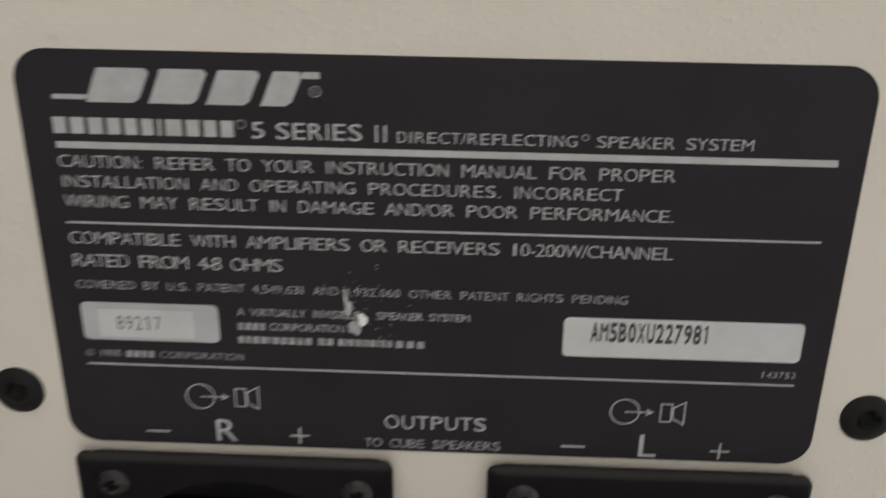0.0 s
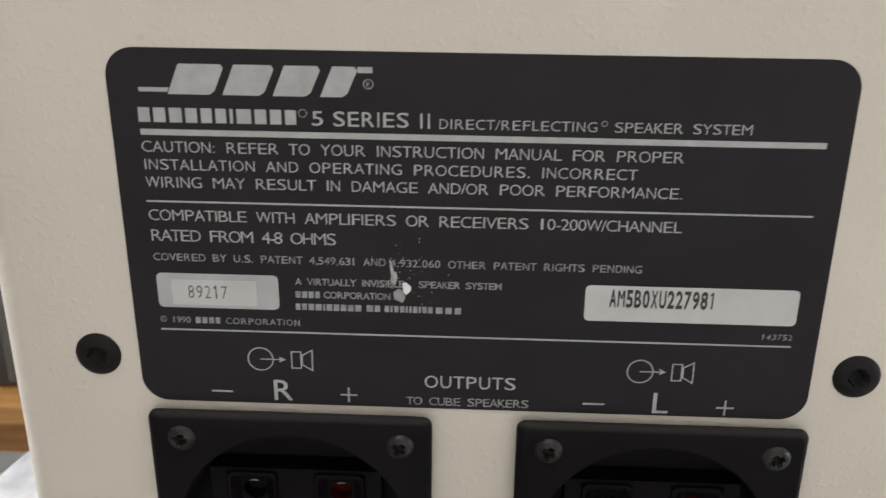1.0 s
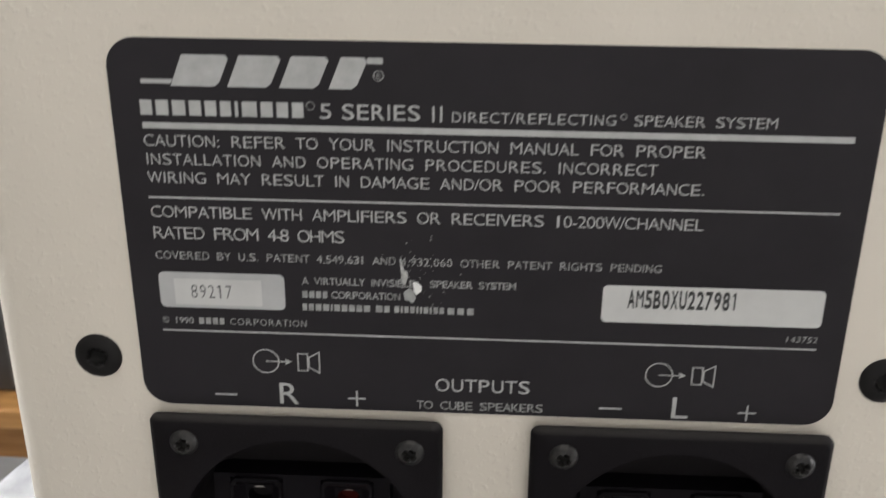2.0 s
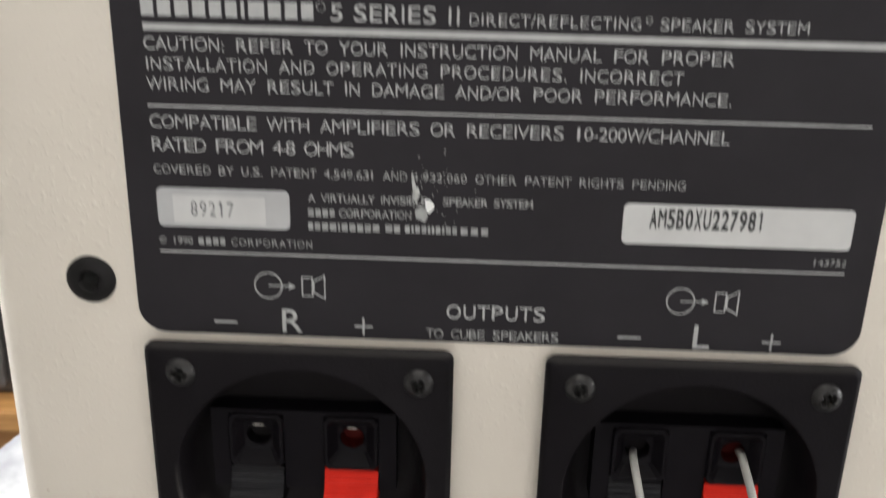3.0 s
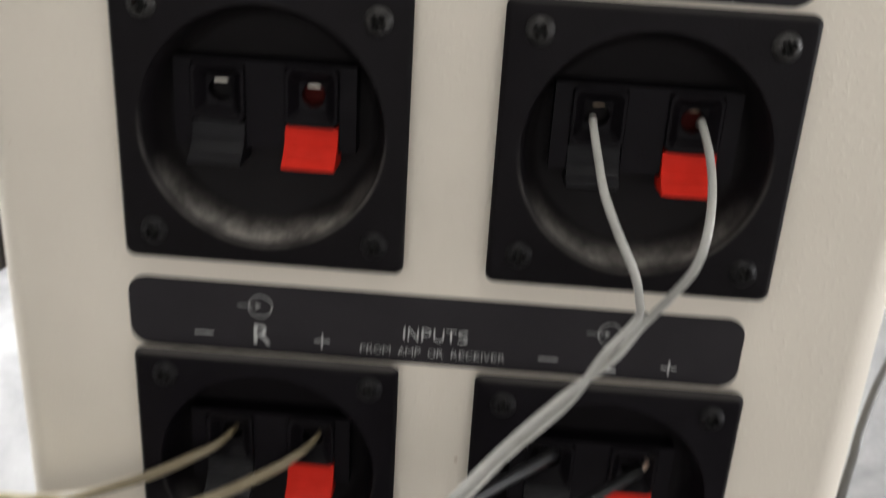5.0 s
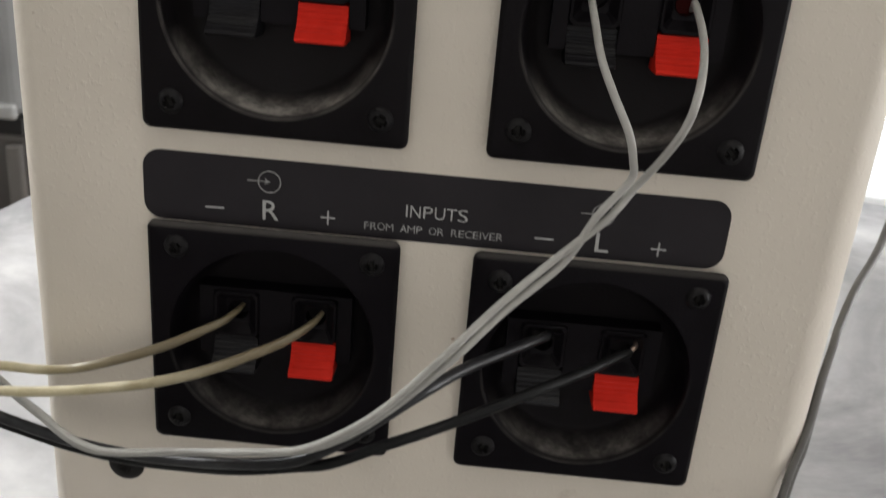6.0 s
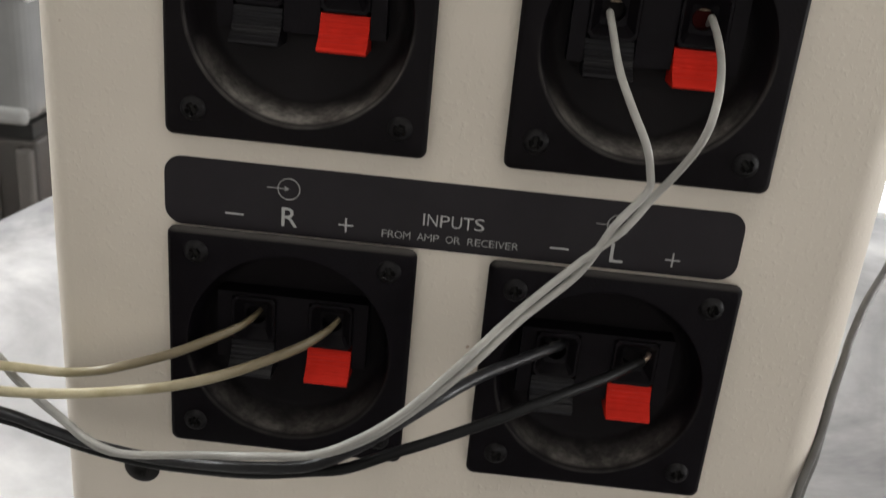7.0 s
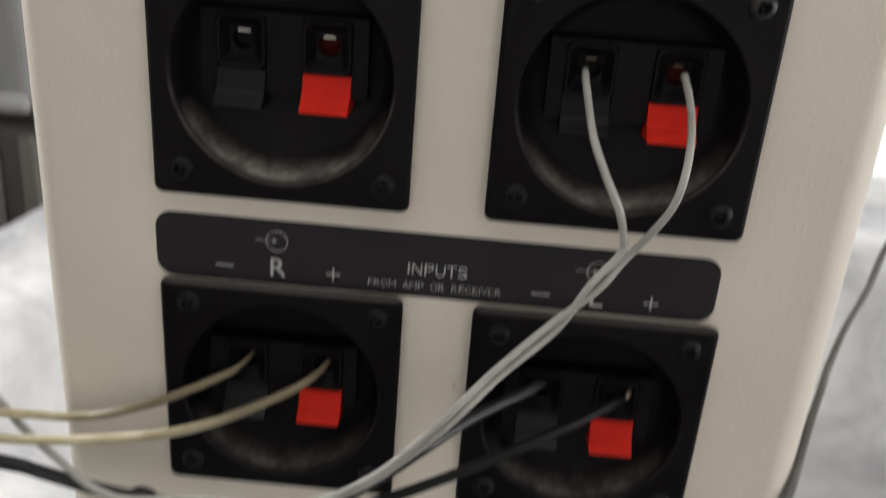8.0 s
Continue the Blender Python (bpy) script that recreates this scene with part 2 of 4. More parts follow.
STICKER_GREY = mottled("grey_sticker_backing", (0.42, 0.42, 0.42), (0.50, 0.50, 0.495), 90, 0.5)
TYPED = mottled("grey_typed_ink", (0.10, 0.10, 0.10), (0.17, 0.17, 0.17), 500, 0.6)
INK = mottled("black_ink", (0.02, 0.02, 0.02), (0.05, 0.05, 0.05), 500, 0.6)
SILVER = mottled("scraped_silver", (0.30, 0.30, 0.29), (0.60, 0.60, 0.58), 900, 0.35, metal=0.3)
CHIP = mottled("bare_white_flake", (0.80, 0.80, 0.78), (0.88, 0.88, 0.86), 600, 0.45)
OLD_METAL = mottled("tarnished_clip", (0.20, 0.15, 0.11), (0.34, 0.26, 0.19), 300, 0.5, metal=0.8)
METAL = mottled("tinned_clip", (0.50, 0.47, 0.42), (0.68, 0.64, 0.58), 300, 0.35, metal=1.0)
PALE_PVC = mottled("pale_smoky_pvc", (0.035, 0.034, 0.034), (0.10, 0.098, 0.096), 500, 0.25, 700, 0.08)
TINNED = mottled("tinned_strands", (0.80, 0.55, 0.42), (0.93, 0.76, 0.64), 800, 0.3, metal=0.9)
WHITE_PVC = mottled("grey_white_pvc", (0.31, 0.303, 0.28), (0.41, 0.40, 0.37), 110, 0.42, 500, 0.06, spec=0.35, wear=(0.08, 0.08))
CREAM_PVC = yellowed_pvc(-0.078, -0.045)
BROWN_PVC = yellowed_pvc(-0.100, -0.074)
BLACK_PVC = mottled("black_pvc", (0.005, 0.005, 0.0052), (0.010, 0.010, 0.0104), 120, 0.42, 500, 0.06, spec=0.15, wear=(0.08, 0.1))
SMOKE_PVC = mottled("smoky_pvc", (0.008, 0.008, 0.009), (0.026, 0.026, 0.028), 260, 0.34, 500, 0.06, spec=0.32, wear=(0.06, 0.1))
GREY_PVC = mottled("grey_cord", (0.085, 0.082, 0.077), (0.125, 0.12, 0.113), 120, 0.45, 500, 0.06)
PLINTH = mottled("black_base_board", (0.012, 0.012, 0.012), (0.025, 0.024, 0.023), 60, 0.6, 600, 0.1)
TABLE = table_material()
STEEL = mottled("grey_steel", (0.22, 0.22, 0.22), (0.30, 0.30, 0.295), 20, 0.45, metal=0.3)
WALL = mottled("wall_plaster", (0.56, 0.55, 0.53), (0.64, 0.63, 0.61), 3, 0.8, 120, 0.4)
CEIL = mottled("white_ceiling", (0.62, 0.62, 0.60), (0.68, 0.68, 0.66), 2, 0.9, 90, 0.3)
FLOOR = mottled("grey_floor", (0.16, 0.155, 0.15), (0.26, 0.25, 0.24), 5, 0.55, 80, 0.4)
WOOD = mottled("orange_brown_wood", (0.30, 0.13, 0.035), (0.52, 0.27, 0.09), 22, 0.45, 160, 0.25, stretch=(0.25, 2.5, 2.5))
MACHINE = mottled("grey_enamel", (0.20, 0.20, 0.20), (0.27, 0.27, 0.265), 7, 0.42)
RIDGE = mottled("pale_grey_trim", (0.30, 0.30, 0.29), (0.37, 0.37, 0.36), 12, 0.5)
LID = mottled("white_lid_enamel", (0.70, 0.70, 0.68), (0.78, 0.78, 0.76), 9, 0.45)
DARK_PANEL = mottled("dark_brown_grey_panel", (0.006, 0.0055, 0.005), (0.011, 0.010, 0.0095), 10, 0.55)
RIB = mottled("brown_grey_rib", (0.085, 0.078, 0.071), (0.13, 0.12, 0.11), 10, 0.5)
PLINTH_GREY = mottled("brown_grey_panel", (0.05, 0.045, 0.042), (0.08, 0.073, 0.068), 10, 0.5)
WHITE_FRAME = mottled("white_door_frame", (0.74, 0.74, 0.73), (0.80, 0.80, 0.79), 8, 0.4)
GLASS, gn, gl, gb = material("window_glass", (1, 1, 1), 0.02)
gb.inputs["Transmission Weight"].default_value = 1.0
GLOW, gn, gl, gb = material("daylight_outside", (0.9, 0.95, 1.0), 0.9)
gb.inputs["Emission Color"].default_value = (0.95, 0.98, 1.0, 1)
gb.inputs["Emission Strength"].default_value = 7.0
DIFFUSER, gn, gl, gb = material("lamp_diffuser", (0.9, 0.9, 0.88), 0.6)
gb.inputs["Emission Color"].default_value = (1.0, 0.95, 0.87, 1)
gb.inputs["Emission Strength"].default_value = 4.0

# ---- mesh helpers; lengths in millimetres where a name says mm ----
MM = 0.001


def mesh_of(name, bm, mat, smooth=False):
    me = bpy.data.meshes.new(name)
    bmesh.ops.recalc_face_normals(bm, faces=bm.faces)
    bm.to_mesh(me)
    bm.free()
    for mm in (mat if isinstance(mat, (list, tuple)) else [mat]):
        me.materials.append(mm)
    if smooth:
        me.shade_smooth()
        me.set_sharp_from_angle(angle=radians(35))
    return me


def part(name, bm, mat, parent=None, label="", at=(0, 0, 0), smooth=False):
    me = mesh_of(name, bm, mat, smooth) if isinstance(bm, bmesh.types.BMesh) else bm
    ob = new(name, me)
    ob.location = at
    if parent:
        ob.parent = parent
    if label:
        ob["label"] = label
    return ob


def thing(name, at, label, category, group="", kind=""):
    return tagged(new(name), label, category, group, kind) if at is None else place(tagged(new(name), label, category, group, kind), at)


def place(ob, at):
    ob.location = at
    return ob


def box(bm, x0, x1, y0, y1, z0, z1, bevel=0.0, segments=2, mat=0):
    r = bmesh.ops.create_cube(bm, size=1.0, matrix=Matrix.LocRotScale(((x0 + x1) / 2, (y0 + y1) / 2, (z0 + z1) / 2), None, (x1 - x0, y1 - y0, z1 - z0)))
    faces = {f for v in r["verts"] for f in v.link_faces}
    for f in faces:
        f.material_index = mat
    if bevel:
        edges = {e for v in r["verts"] for e in v.link_edges}
        bmesh.ops.bevel(bm, geom=list(edges), offset=bevel, segments=segments, profile=0.5, affect="EDGES", clamp_overlap=True)


def box_bm(*a, **k):
    bm = bmesh.new()
    box(bm, *a, **k)
    return bm


def rounded_rect(x0, x1, z0, z1, r, n=8):
    pts = []
    for cx, cz, a0 in ((x1 - r, z1 - r, 0), (x0 + r, z1 - r, 90), (x0 + r, z0 + r, 180), (x1 - r, z0 + r, 270)):
        for i in range(n + 1):
            a = radians(a0 + 90 * i / n)
            pts.append((cx + r * math.cos(a), cz + r * math.sin(a)))
    return pts


def slab(pts, y_front, y_back, edge=0.0):
    """A flat plate in the panel's plane, from an outline in mm; edge: a small round on its front rim."""
    bm = bmesh.new()
    c = (sum(p[0] for p in pts) / len(pts), sum(p[1] for p in pts) / len(pts))
    loops = [(0.0, y_back), (0.0, y_front + edge), (edge, y_front)] if edge else [(0.0, y_back), (0.0, y_front)]
    rings = []
    for inset, y in loops:
        ring = []
        for x, z in pts:
            d = Vector((c[0] - x, c[1] - z))
            d = d.normalized() * inset if d.length > 1e-9 else d
            ring.append(bm.verts.new(((x + d.x) * MM, y * MM, (z + d.y) * MM)))
        rings.append(ring)
    for a, b in zip(rings, rings[1:]):
        for i in range(len(a)):
            j = (i + 1) % len(a)
            bm.faces.new((a[i], a[j], b[j], b[i]))
    bm.faces.new(rings[-1])
    return bm


def flat(bm, pts, y):
    return bm.faces.new([bm.verts.new((x * MM, y * MM, z * MM)) for x, z in pts])


def stroke(bm, a, b, w, y):
    d = Vector((b[0] - a[0], b[1] - a[1])).normalized() * (w / 2)
    nx, nz = -d.y, d.x
    flat(bm, [(a[0] + nx, a[1] + nz), (b[0] + nx, b[1] + nz), (b[0] - nx, b[1] - nz), (a[0] - nx, a[1] - nz)], y)


def ring_shape(bm, cx, cz, r, w, y, n=40):
    for i in range(n):
        a, b = 2 * math.pi * i / n, 2 * math.pi * (i + 1) / n
        flat(bm, [(cx + q * math.cos(t), cz + q * math.sin(t)) for q, t in ((r - w / 2, a), (r + w / 2, a), (r + w / 2, b), (r - w / 2, b))], y)


def letters(body, weight=0.0):
    cu = bpy.data.curves.new("letters", "FONT")
    cu.body, cu.resolution_u, cu.offset = body, 3, weight
    ob = new("letters", cu)
    me = bpy.data.meshes.new_from_object(ob.evaluated_get(bpy.context.evaluated_depsgraph_get()))
    bpy.data.objects.remove(ob)
    bpy.data.curves.remove(cu)
    return me


CAP = max(v.co.y for v in letters("H").vertices)

# Proportions of a plain grotesque in thousandths: characters, advance, left bearing, ink width.
PROPORTIONS = {c: (adv, left, ink) for chars, adv, left, ink in (
    ("AVXY", 667, 16, 638), ("BS", 667, 60, 562), ("EP", 667, 86, 533), ("K", 667, 76, 587), ("C", 722, 44, 637), ("DR", 722, 84, 594), ("HNU", 722, 77, 568),
    ("OQ", 778, 39, 700), ("G", 778, 48, 661), ("F", 611, 86, 497), ("TZ", 611, 14, 583), ("I", 278, 91, 97), ("L", 556, 76, 461), ("M", 833, 73, 688),
    ("W", 944, 16, 912), ("023456789", 556, 36, 482), ("1", 556, 170, 150), (".,:", 278, 87, 104), ("/", 278, -17, 312), ("-", 333, 44, 245), ("©", 737, 0, 737), (" ", 600, 0, 0)) for c in chars}
GLYPHS = {}


def glyph(ch, weight):
    if (ch, weight) not in GLYPHS:
        me = letters(ch, weight)
        xs = [v.co.x for v in me.vertices]
        GLYPHS[ch, weight] = (me, min(xs), max(xs))
    return GLYPHS[ch, weight]


def writing(name, body, x0, x1, z0, cap, y, mat, parent, label="", weight=0.0, slant=0.0):
    """Printed words from x0 to x1 (mm) with their feet at z0 and capitals of height cap, evenly tracked."""
    k = cap / 718
    first, last = PROPORTIONS[body[0]], PROPORTIONS[body[-1]]
    natural = sum(PROPORTIONS[c][0] for c in body) * k - first[1] * k - (last[0] - last[1] - last[2]) * k
    track = (x1 - x0 - natural) / max(1, len(body) - 1)
    pen = x0 - first[1] * k
    wide = 1.0
    if len(body) == 1:
        wide = (x1 - x0) / (first[2] * k)
    bm = bmesh.new()
    for ch in body:
        adv, left, ink = PROPORTIONS[ch]
        if ink:
            me, lo, hi = glyph(ch, weight)
            n = len(bm.verts)
            bm.from_mesh(me)
            bm.verts.ensure_lookup_table()
            for v in bm.verts[n:]:
                z = v.co.y / CAP * cap
                v.co = ((pen + left * k + (v.co.x - lo) / (hi - lo) * ink * k * wide + slant * z) * MM, y * MM, (z0 + z) * MM)
        pen += adv * k + track
    return part(name, bm, mat, parent, label)


def typed(name, body, x0, x1, z0, cap, y, mat, parent, label, weight=0.0, fill=0.8):
    """Evenly spaced machine-typed characters, each in a cell of the same width."""
    cell = (x1 - x0) / len(body)
    bm = bmesh.new()
    for i, ch in enumerate(body):
        if ch in "M1":
            a, b, c = x0 + i * cell + cell * 0.16, x0 + (i + 1) * cell - cell * 0.16, x0 + (i + 0.5) * cell
            w = cell * 0.2
            rules = [((a, z0), (a, z0 + cap)), ((b, z0), (b, z0 + cap)), ((a, z0 + cap), (c, z0 + cap * 0.5)), ((c, z0 + cap * 0.5), (b, z0 + cap))]
            for k, (p, q) in enumerate(rules if ch == "M" else [((c, z0), (c, z0 + cap)), ((c - cell * 0.25, z0 + cap * 0.8), (c, z0 + cap))]):
                stroke(bm, p, q, w, y - 0.004 * k)
            continue
        me = letters(ch, weight)
        lo, hi = min(v.co.x for v in me.vertices), max(v.co.x for v in me.vertices)
        wide = cell * fill
        left = x0 + i * cell + (cell - wide) / 2
        for v in me.vertices:
            v.co = ((left + (v.co.x - lo) / (hi - lo) * wide) * MM, y * MM, (z0 + v.co.y / CAP * cap) * MM)
        bm.from_mesh(me)
        bpy.data.meshes.remove(me)
    return part(name, bm, mat, parent, label)


def bars(name, widths, x0, x1, z0, cap, y, mat, parent, gap=0.8):
    """A row of plain bars standing for a word that is not lettered."""
    total = sum(widths) + gap * (len(widths) - 1)
    x, k = x0, (x1 - x0) / total
    for w in widths:
        bm = bmesh.new()
        flat(bm, [(x, z0), (x + w * k, z0), (x + w * k, z0 + cap), (x, z0 + cap)], y)
        part(name, bm, mat, parent)
        x += (w + gap) * k


def tube(points, r, n=16, closed_ends=True, taper=0.0):
    """A round cord along a smooth line through points (mm)."""
    p = [Vector(q) for q in points]
    fine = []
    for i in range(len(p) - 1):
        a, b, c, d = p[max(i - 1, 0)], p[i], p[i + 1], p[min(i + 2, len(p) - 1)]
        steps = max(4, int((c - b).length / 1.6))
        for s in range(steps):
            t = s / steps
            fine.append(0.5 * (2 * b + (c - a) * t + (2 * a - 5 * b + 4 * c - d) * t * t + (3 * b - a - 3 * c + d) * t ** 3))
    fine.append(p[-1])
    bm = bmesh.new()
    rings, side = [], None
    for i, q in enumerate(fine):
        t = (fine[min(i + 1, len(fine) - 1)] - fine[max(i - 1, 0)]).normalized()
        if side is None:
            side = t.orthogonal().normalized()
        side = (side - t * side.dot(t)).normalized()
        up = t.cross(side)
        rr = r * min(1.0, 0.4 + 0.6 * i * 1.6 / taper) if taper else r
        rings.append([bm.verts.new((q + (side * math.cos(2 * math.pi * k / n) + up * math.sin(2 * math.pi * k / n)) * rr) * MM) for k in range(n)])
    for a, b in zip(rings, rings[1:]):
        for k in range(n):
            bm.faces.new((a[k], a[(k + 1) % n], b[(k + 1) % n], b[k]))
    if closed_ends:
        bm.faces.new(rings[0])
        bm.faces.new(rings[-1][::-1])
    return bm

# ---- the room ----
X0, X1, Y0, Y1, TOP = -2.5, 3.0, -2.8, 2.4, 2.6
DOOR = (0.72, 2.2, 0.04, 2.12)
WIN = (0.3, 2.1, 1.44, 2.48)
WIN_EAST = (-0.4, 1.2, 0.6, 1.7)
WIN_SOUTH = (-1.1, 2.3, 0.3, 2.4)


def wall_with_hole(name, along, at, thick, lo, hi, hole, label):
    """A wall along x or y with one rectangular opening right through it."""
    bm = bmesh.new()
    a, b, c, d = hole
    for u0, u1, z0, z1 in ((lo, a, 0, TOP), (b, hi, 0, TOP), (a, b, 0, c), (a, b, d, TOP)):
        if along == "x":
            box(bm, u0, u1, at, at + thick, z0, z1)
        else:
            box(bm, at, at + thick, u0, u1, z0, z1)
    bmesh.ops.remove_doubles(bm, verts=bm.verts, dist=1e-5)
    return tagged(part(name, bm, WALL), label, "wall", kind="structure")


tagged(part("floor", box_bm(X0 - 0.2, X1 + 0.2, Y0 - 0.2, Y1 + 0.2, -0.1, 0), FLOOR), "grey worn workshop floor", "floor", kind="structure")
tagged(part("ceiling", box_bm(X0 - 0.2, X1 + 0.2, Y0 - 0.2, Y1 + 0.2, TOP, TOP + 0.1), CEIL), "plain white ceiling", "ceiling", kind="structure")
wall_with_hole("wall_north", "x", Y1, 0.2, X0 - 0.2, X1 + 0.2, DOOR, "grey plastered wall with a glazed door")
wall_with_hole("wall_west", "y", X0 - 0.2, 0.2, Y0, Y1, WIN, "grey plastered wall with a window")
wall_with_hole("wall_south", "x", Y0 - 0.2, 0.2, X0 - 0.2, X1 + 0.2, WIN_SOUTH, "grey plastered wall with a window")
wall_with_hole("wall_east", "y", X1, 0.2, Y0, Y1, WIN_EAST, "grey plastered wall with a window")


def glazing(name, along, at, hole, label, category):
    ob = thing(name, (0, 0, 0), label, category, kind="structure")
    a, b, c, d = hole
    w = 0.06

    def bar(u0, u1, z0, z1):
        return box_bm(u0, u1, at, at + 0.07, z0, z1, bevel=0.004) if along == "x" else box_bm(at, at + 0.07, u0, u1, z0, z1, bevel=0.004)
    for u0, u1, z0, z1 in ((a, a + w, c, d), (b - w, b, c, d), (a + w, b - w, c, c + w), (a + w, b - w, d - w, d), ((a + b) / 2 - w / 2, (a + b) / 2 + w / 2, c + w, d - w)):
        part("frame_bar", bar(u0, u1, z0, z1), WHITE_FRAME, ob)
    for u0, u1 in ((a + w, (a + b) / 2 - w / 2), ((a + b) / 2 + w / 2, b - w)):
        g = box_bm(u0, u1, at + 0.03, at + 0.036, c + w, d - w) if along == "x" else box_bm(at + 0.03, at + 0.036, u0, u1, c + w, d - w)
        p = part("pane", g, GLASS, ob)
        p.visible_shadow = False
    return ob


glazing("door_1", "x", Y1 + 0.06, DOOR, "white framed glazed door full of daylight", "door")
glazing("window_1", "y", X0 - 0.13, WIN, "white framed window", "window")
glazing("window_2", "y", X1 + 0.06, WIN_EAST, "white framed window", "window")
glazing("window_3", "x", Y0 - 0.13, WIN_SOUTH, "wide white framed window almost down to the floor", "window")
tagged(part("backdrop", box_bm(-1.5, 5.0, Y1 + 1.2, Y1 + 1.22, -0.5, 4.0), GLOW), "bright overcast daylight outside the door", "backdrop", kind="structure")

lamp = thing("ceiling_light", (0.0, -0.55, TOP), "flat white ceiling light panel, switched on", "lamp")
part("frame", box_bm(-0.64, 0.64, -0.49, 0.49, -0.05, 0, bevel=0.006), WHITE_FRAME, lamp)
part("diffuser", box_bm(-0.6, 0.6, -0.45, 0.45, -0.056, -0.051), DIFFUSER, lamp)

# ---- table ----
TABLE_Z = RISE - 0.045
# The top's left edge runs askew to the module; the table's own zero is a point of that edge.
table = thing("table", (-0.246, 0.27, 0), "wide table with a mottled grey and white marbled laminate top", "table")
table.rotation_euler = (0, 0, radians(-12.3))
TX1, TY0, TY1 = 1.5, -0.247, 0.262
part("tabletop", box_bm(0, TX1, TY0, TY1, TABLE_Z - 0.03, TABLE_Z, bevel=0.003), TABLE, table)
for lx in (0.06, TX1 - 0.06):
    for ly in (TY0 + 0.06, TY1 - 0.06):
        part("leg", box_bm(lx - 0.025, lx + 0.025, ly - 0.025, ly + 0.025, 0, TABLE_Z - 0.03, bevel=0.003), STEEL, table)

# ---- the bass module ----
module = thing("bass_module", (0, 0, RISE), "cream loudspeaker bass module with black rear panels on black base", "loudspeaker")
HALF, LOW, HIGH, DEEP = 97.2, -17.6, 335.0, 395.0
CENTRES = [(-37.5, 125.35), (38.3, 125.35), (-37.5, 44.6), (37.9, 44.2)]
BLOCKS = [(-0.3, -0.1), (0.2, -0.1), (-0.2, -1.2), (-0.9, -1.8)]  # how far each terminal sits off its plate's middle, mm


def cabinet_mesh():
    bm = bmesh.new()
    box(bm, -(HALF + 0.3) * MM, HALF * MM, 0, DEEP * MM, LOW * MM, HIGH * MM)
    up = [e for e in bm.edges if abs(e.verts[0].co.z - e.verts[1].co.z) > 0.01]
    bmesh.ops.bevel(bm, geom=[e for e in up if e.verts[0].co.x > 0], offset=9.0 * MM, segments=8, profile=0.42, affect="EDGES")
    up = [e for e in bm.edges if abs(e.verts[0].co.z - e.verts[1].co.z) > 0.01 and e.verts[0].co.x < 0]
    bmesh.ops.bevel(bm, geom=up, offset=6.5 * MM, segments=6, profile=0.5, affect="EDGES")
    top = [e for e in bm.edges if min(v.co.z for v in e.verts) > (HIGH - 0.5) * MM]
    bmesh.ops.bevel(bm, geom=top, offset=5 * MM, segments=4, profile=0.5, affect="EDGES")
    low = [e for e in bm.edges if max(v.co.z for v in e.verts) < (LOW + 0.5) * MM]
    bmesh.ops.bevel(bm, geom=low, offset=1.2 * MM, segments=2, profile=0.5, affect="EDGES")
    body = new("cabinet", mesh_of("cabinet", bm, PAINT, smooth=True))
    # four round pockets behind the terminal plates
    cut = bmesh.new()
    for cx, cz in CENTRES:
        bmesh.ops.create_cone(cut, cap_ends=True, segments=48, radius1=26.5 * MM, radius2=26.5 * MM, depth=40 * MM,
                              matrix=Matrix.Translation((cx * MM, 0, cz * MM)) @ Matrix.Rotation(radians(90), 4, "X"))
    cutter = new("cutter", mesh_of("cutter", cut, PAINT))
    mod = body.modifiers.new("pockets", "BOOLEAN")
    mod.operation, mod.object, mod.solver = "DIFFERENCE", cutter, "EXACT"
    done = bpy.data.meshes.new_from_object(body.evaluated_get(bpy.context.evaluated_depsgraph_get()))
    bpy.data.objects.remove(body)
    bpy.data.objects.remove(cutter)
    done.name = "cabinet"
    return done


part("cabinet", cabinet_mesh(), PAINT, module, "cream cabinet with rounded edges and finely pebbled paint")
part("base", box_bm(-0.0958, 0.0958, 0.0015, 0.39, -0.045, LOW * MM, bevel=0.002), PLINTH, module, "black base board")

# ---- screws ----


def screw_mesh(name, r, height, cross, slot, depth, mat, rings=18, n=48):
    """A domed head with a cross-shaped driver recess; its face looks along -y."""
    bm = bmesh.new()

    def level(x, z):
        q = min(1.0, math.hypot(x, z) / r)
        h = height * (1 - q ** 2.6) + 0.25 * (1 - q ** 10)
        for u, v in ((x, z), (z, x)):
            if abs(u) < cross and abs(v) < slot:
                h -= depth * min(1, (slot - abs(v)) / (slot * 0.35)) * min(1, (cross - abs(u)) / (cross * 0.3))
                break
        return h
    loops = []
    for i in range(1, rings + 1):
        q = r * (i / rings) ** 0.9
        loops.append([bm.verts.new((q * math.cos(2 * math.pi * k / n) * MM, -level(q * math.cos(2 * math.pi * k / n), q * math.sin(2 * math.pi * k / n)) * MM, q * math.sin(2 * math.pi * k / n) * MM)) for k in range(n)])
    loops.append([bm.verts.new((v.co.x * 1.0, 0.3 * MM, v.co.z * 1.0)) for v in loops[-1]])
    mid = bm.verts.new((0, -level(0, 0) * MM, 0))
    for k in range(n):
        bm.faces.new((mid, loops[0][k], loops[0][(k + 1) % n]))
    for a, b in zip(loops, loops[1:]):
        for k in range(n):
            bm.faces.new((a[k], a[(k + 1) % n], b[(k + 1) % n], b[k]))
    for f in bm.faces:
        c = f.calc_center_median() / MM
        if max(abs(c.x), abs(c.z)) < cross * 0.86 and min(abs(c.x), abs(c.z)) < slot * 0.7:
            f.material_index = 1
    return mesh_of(name, bm, mat, smooth=True)


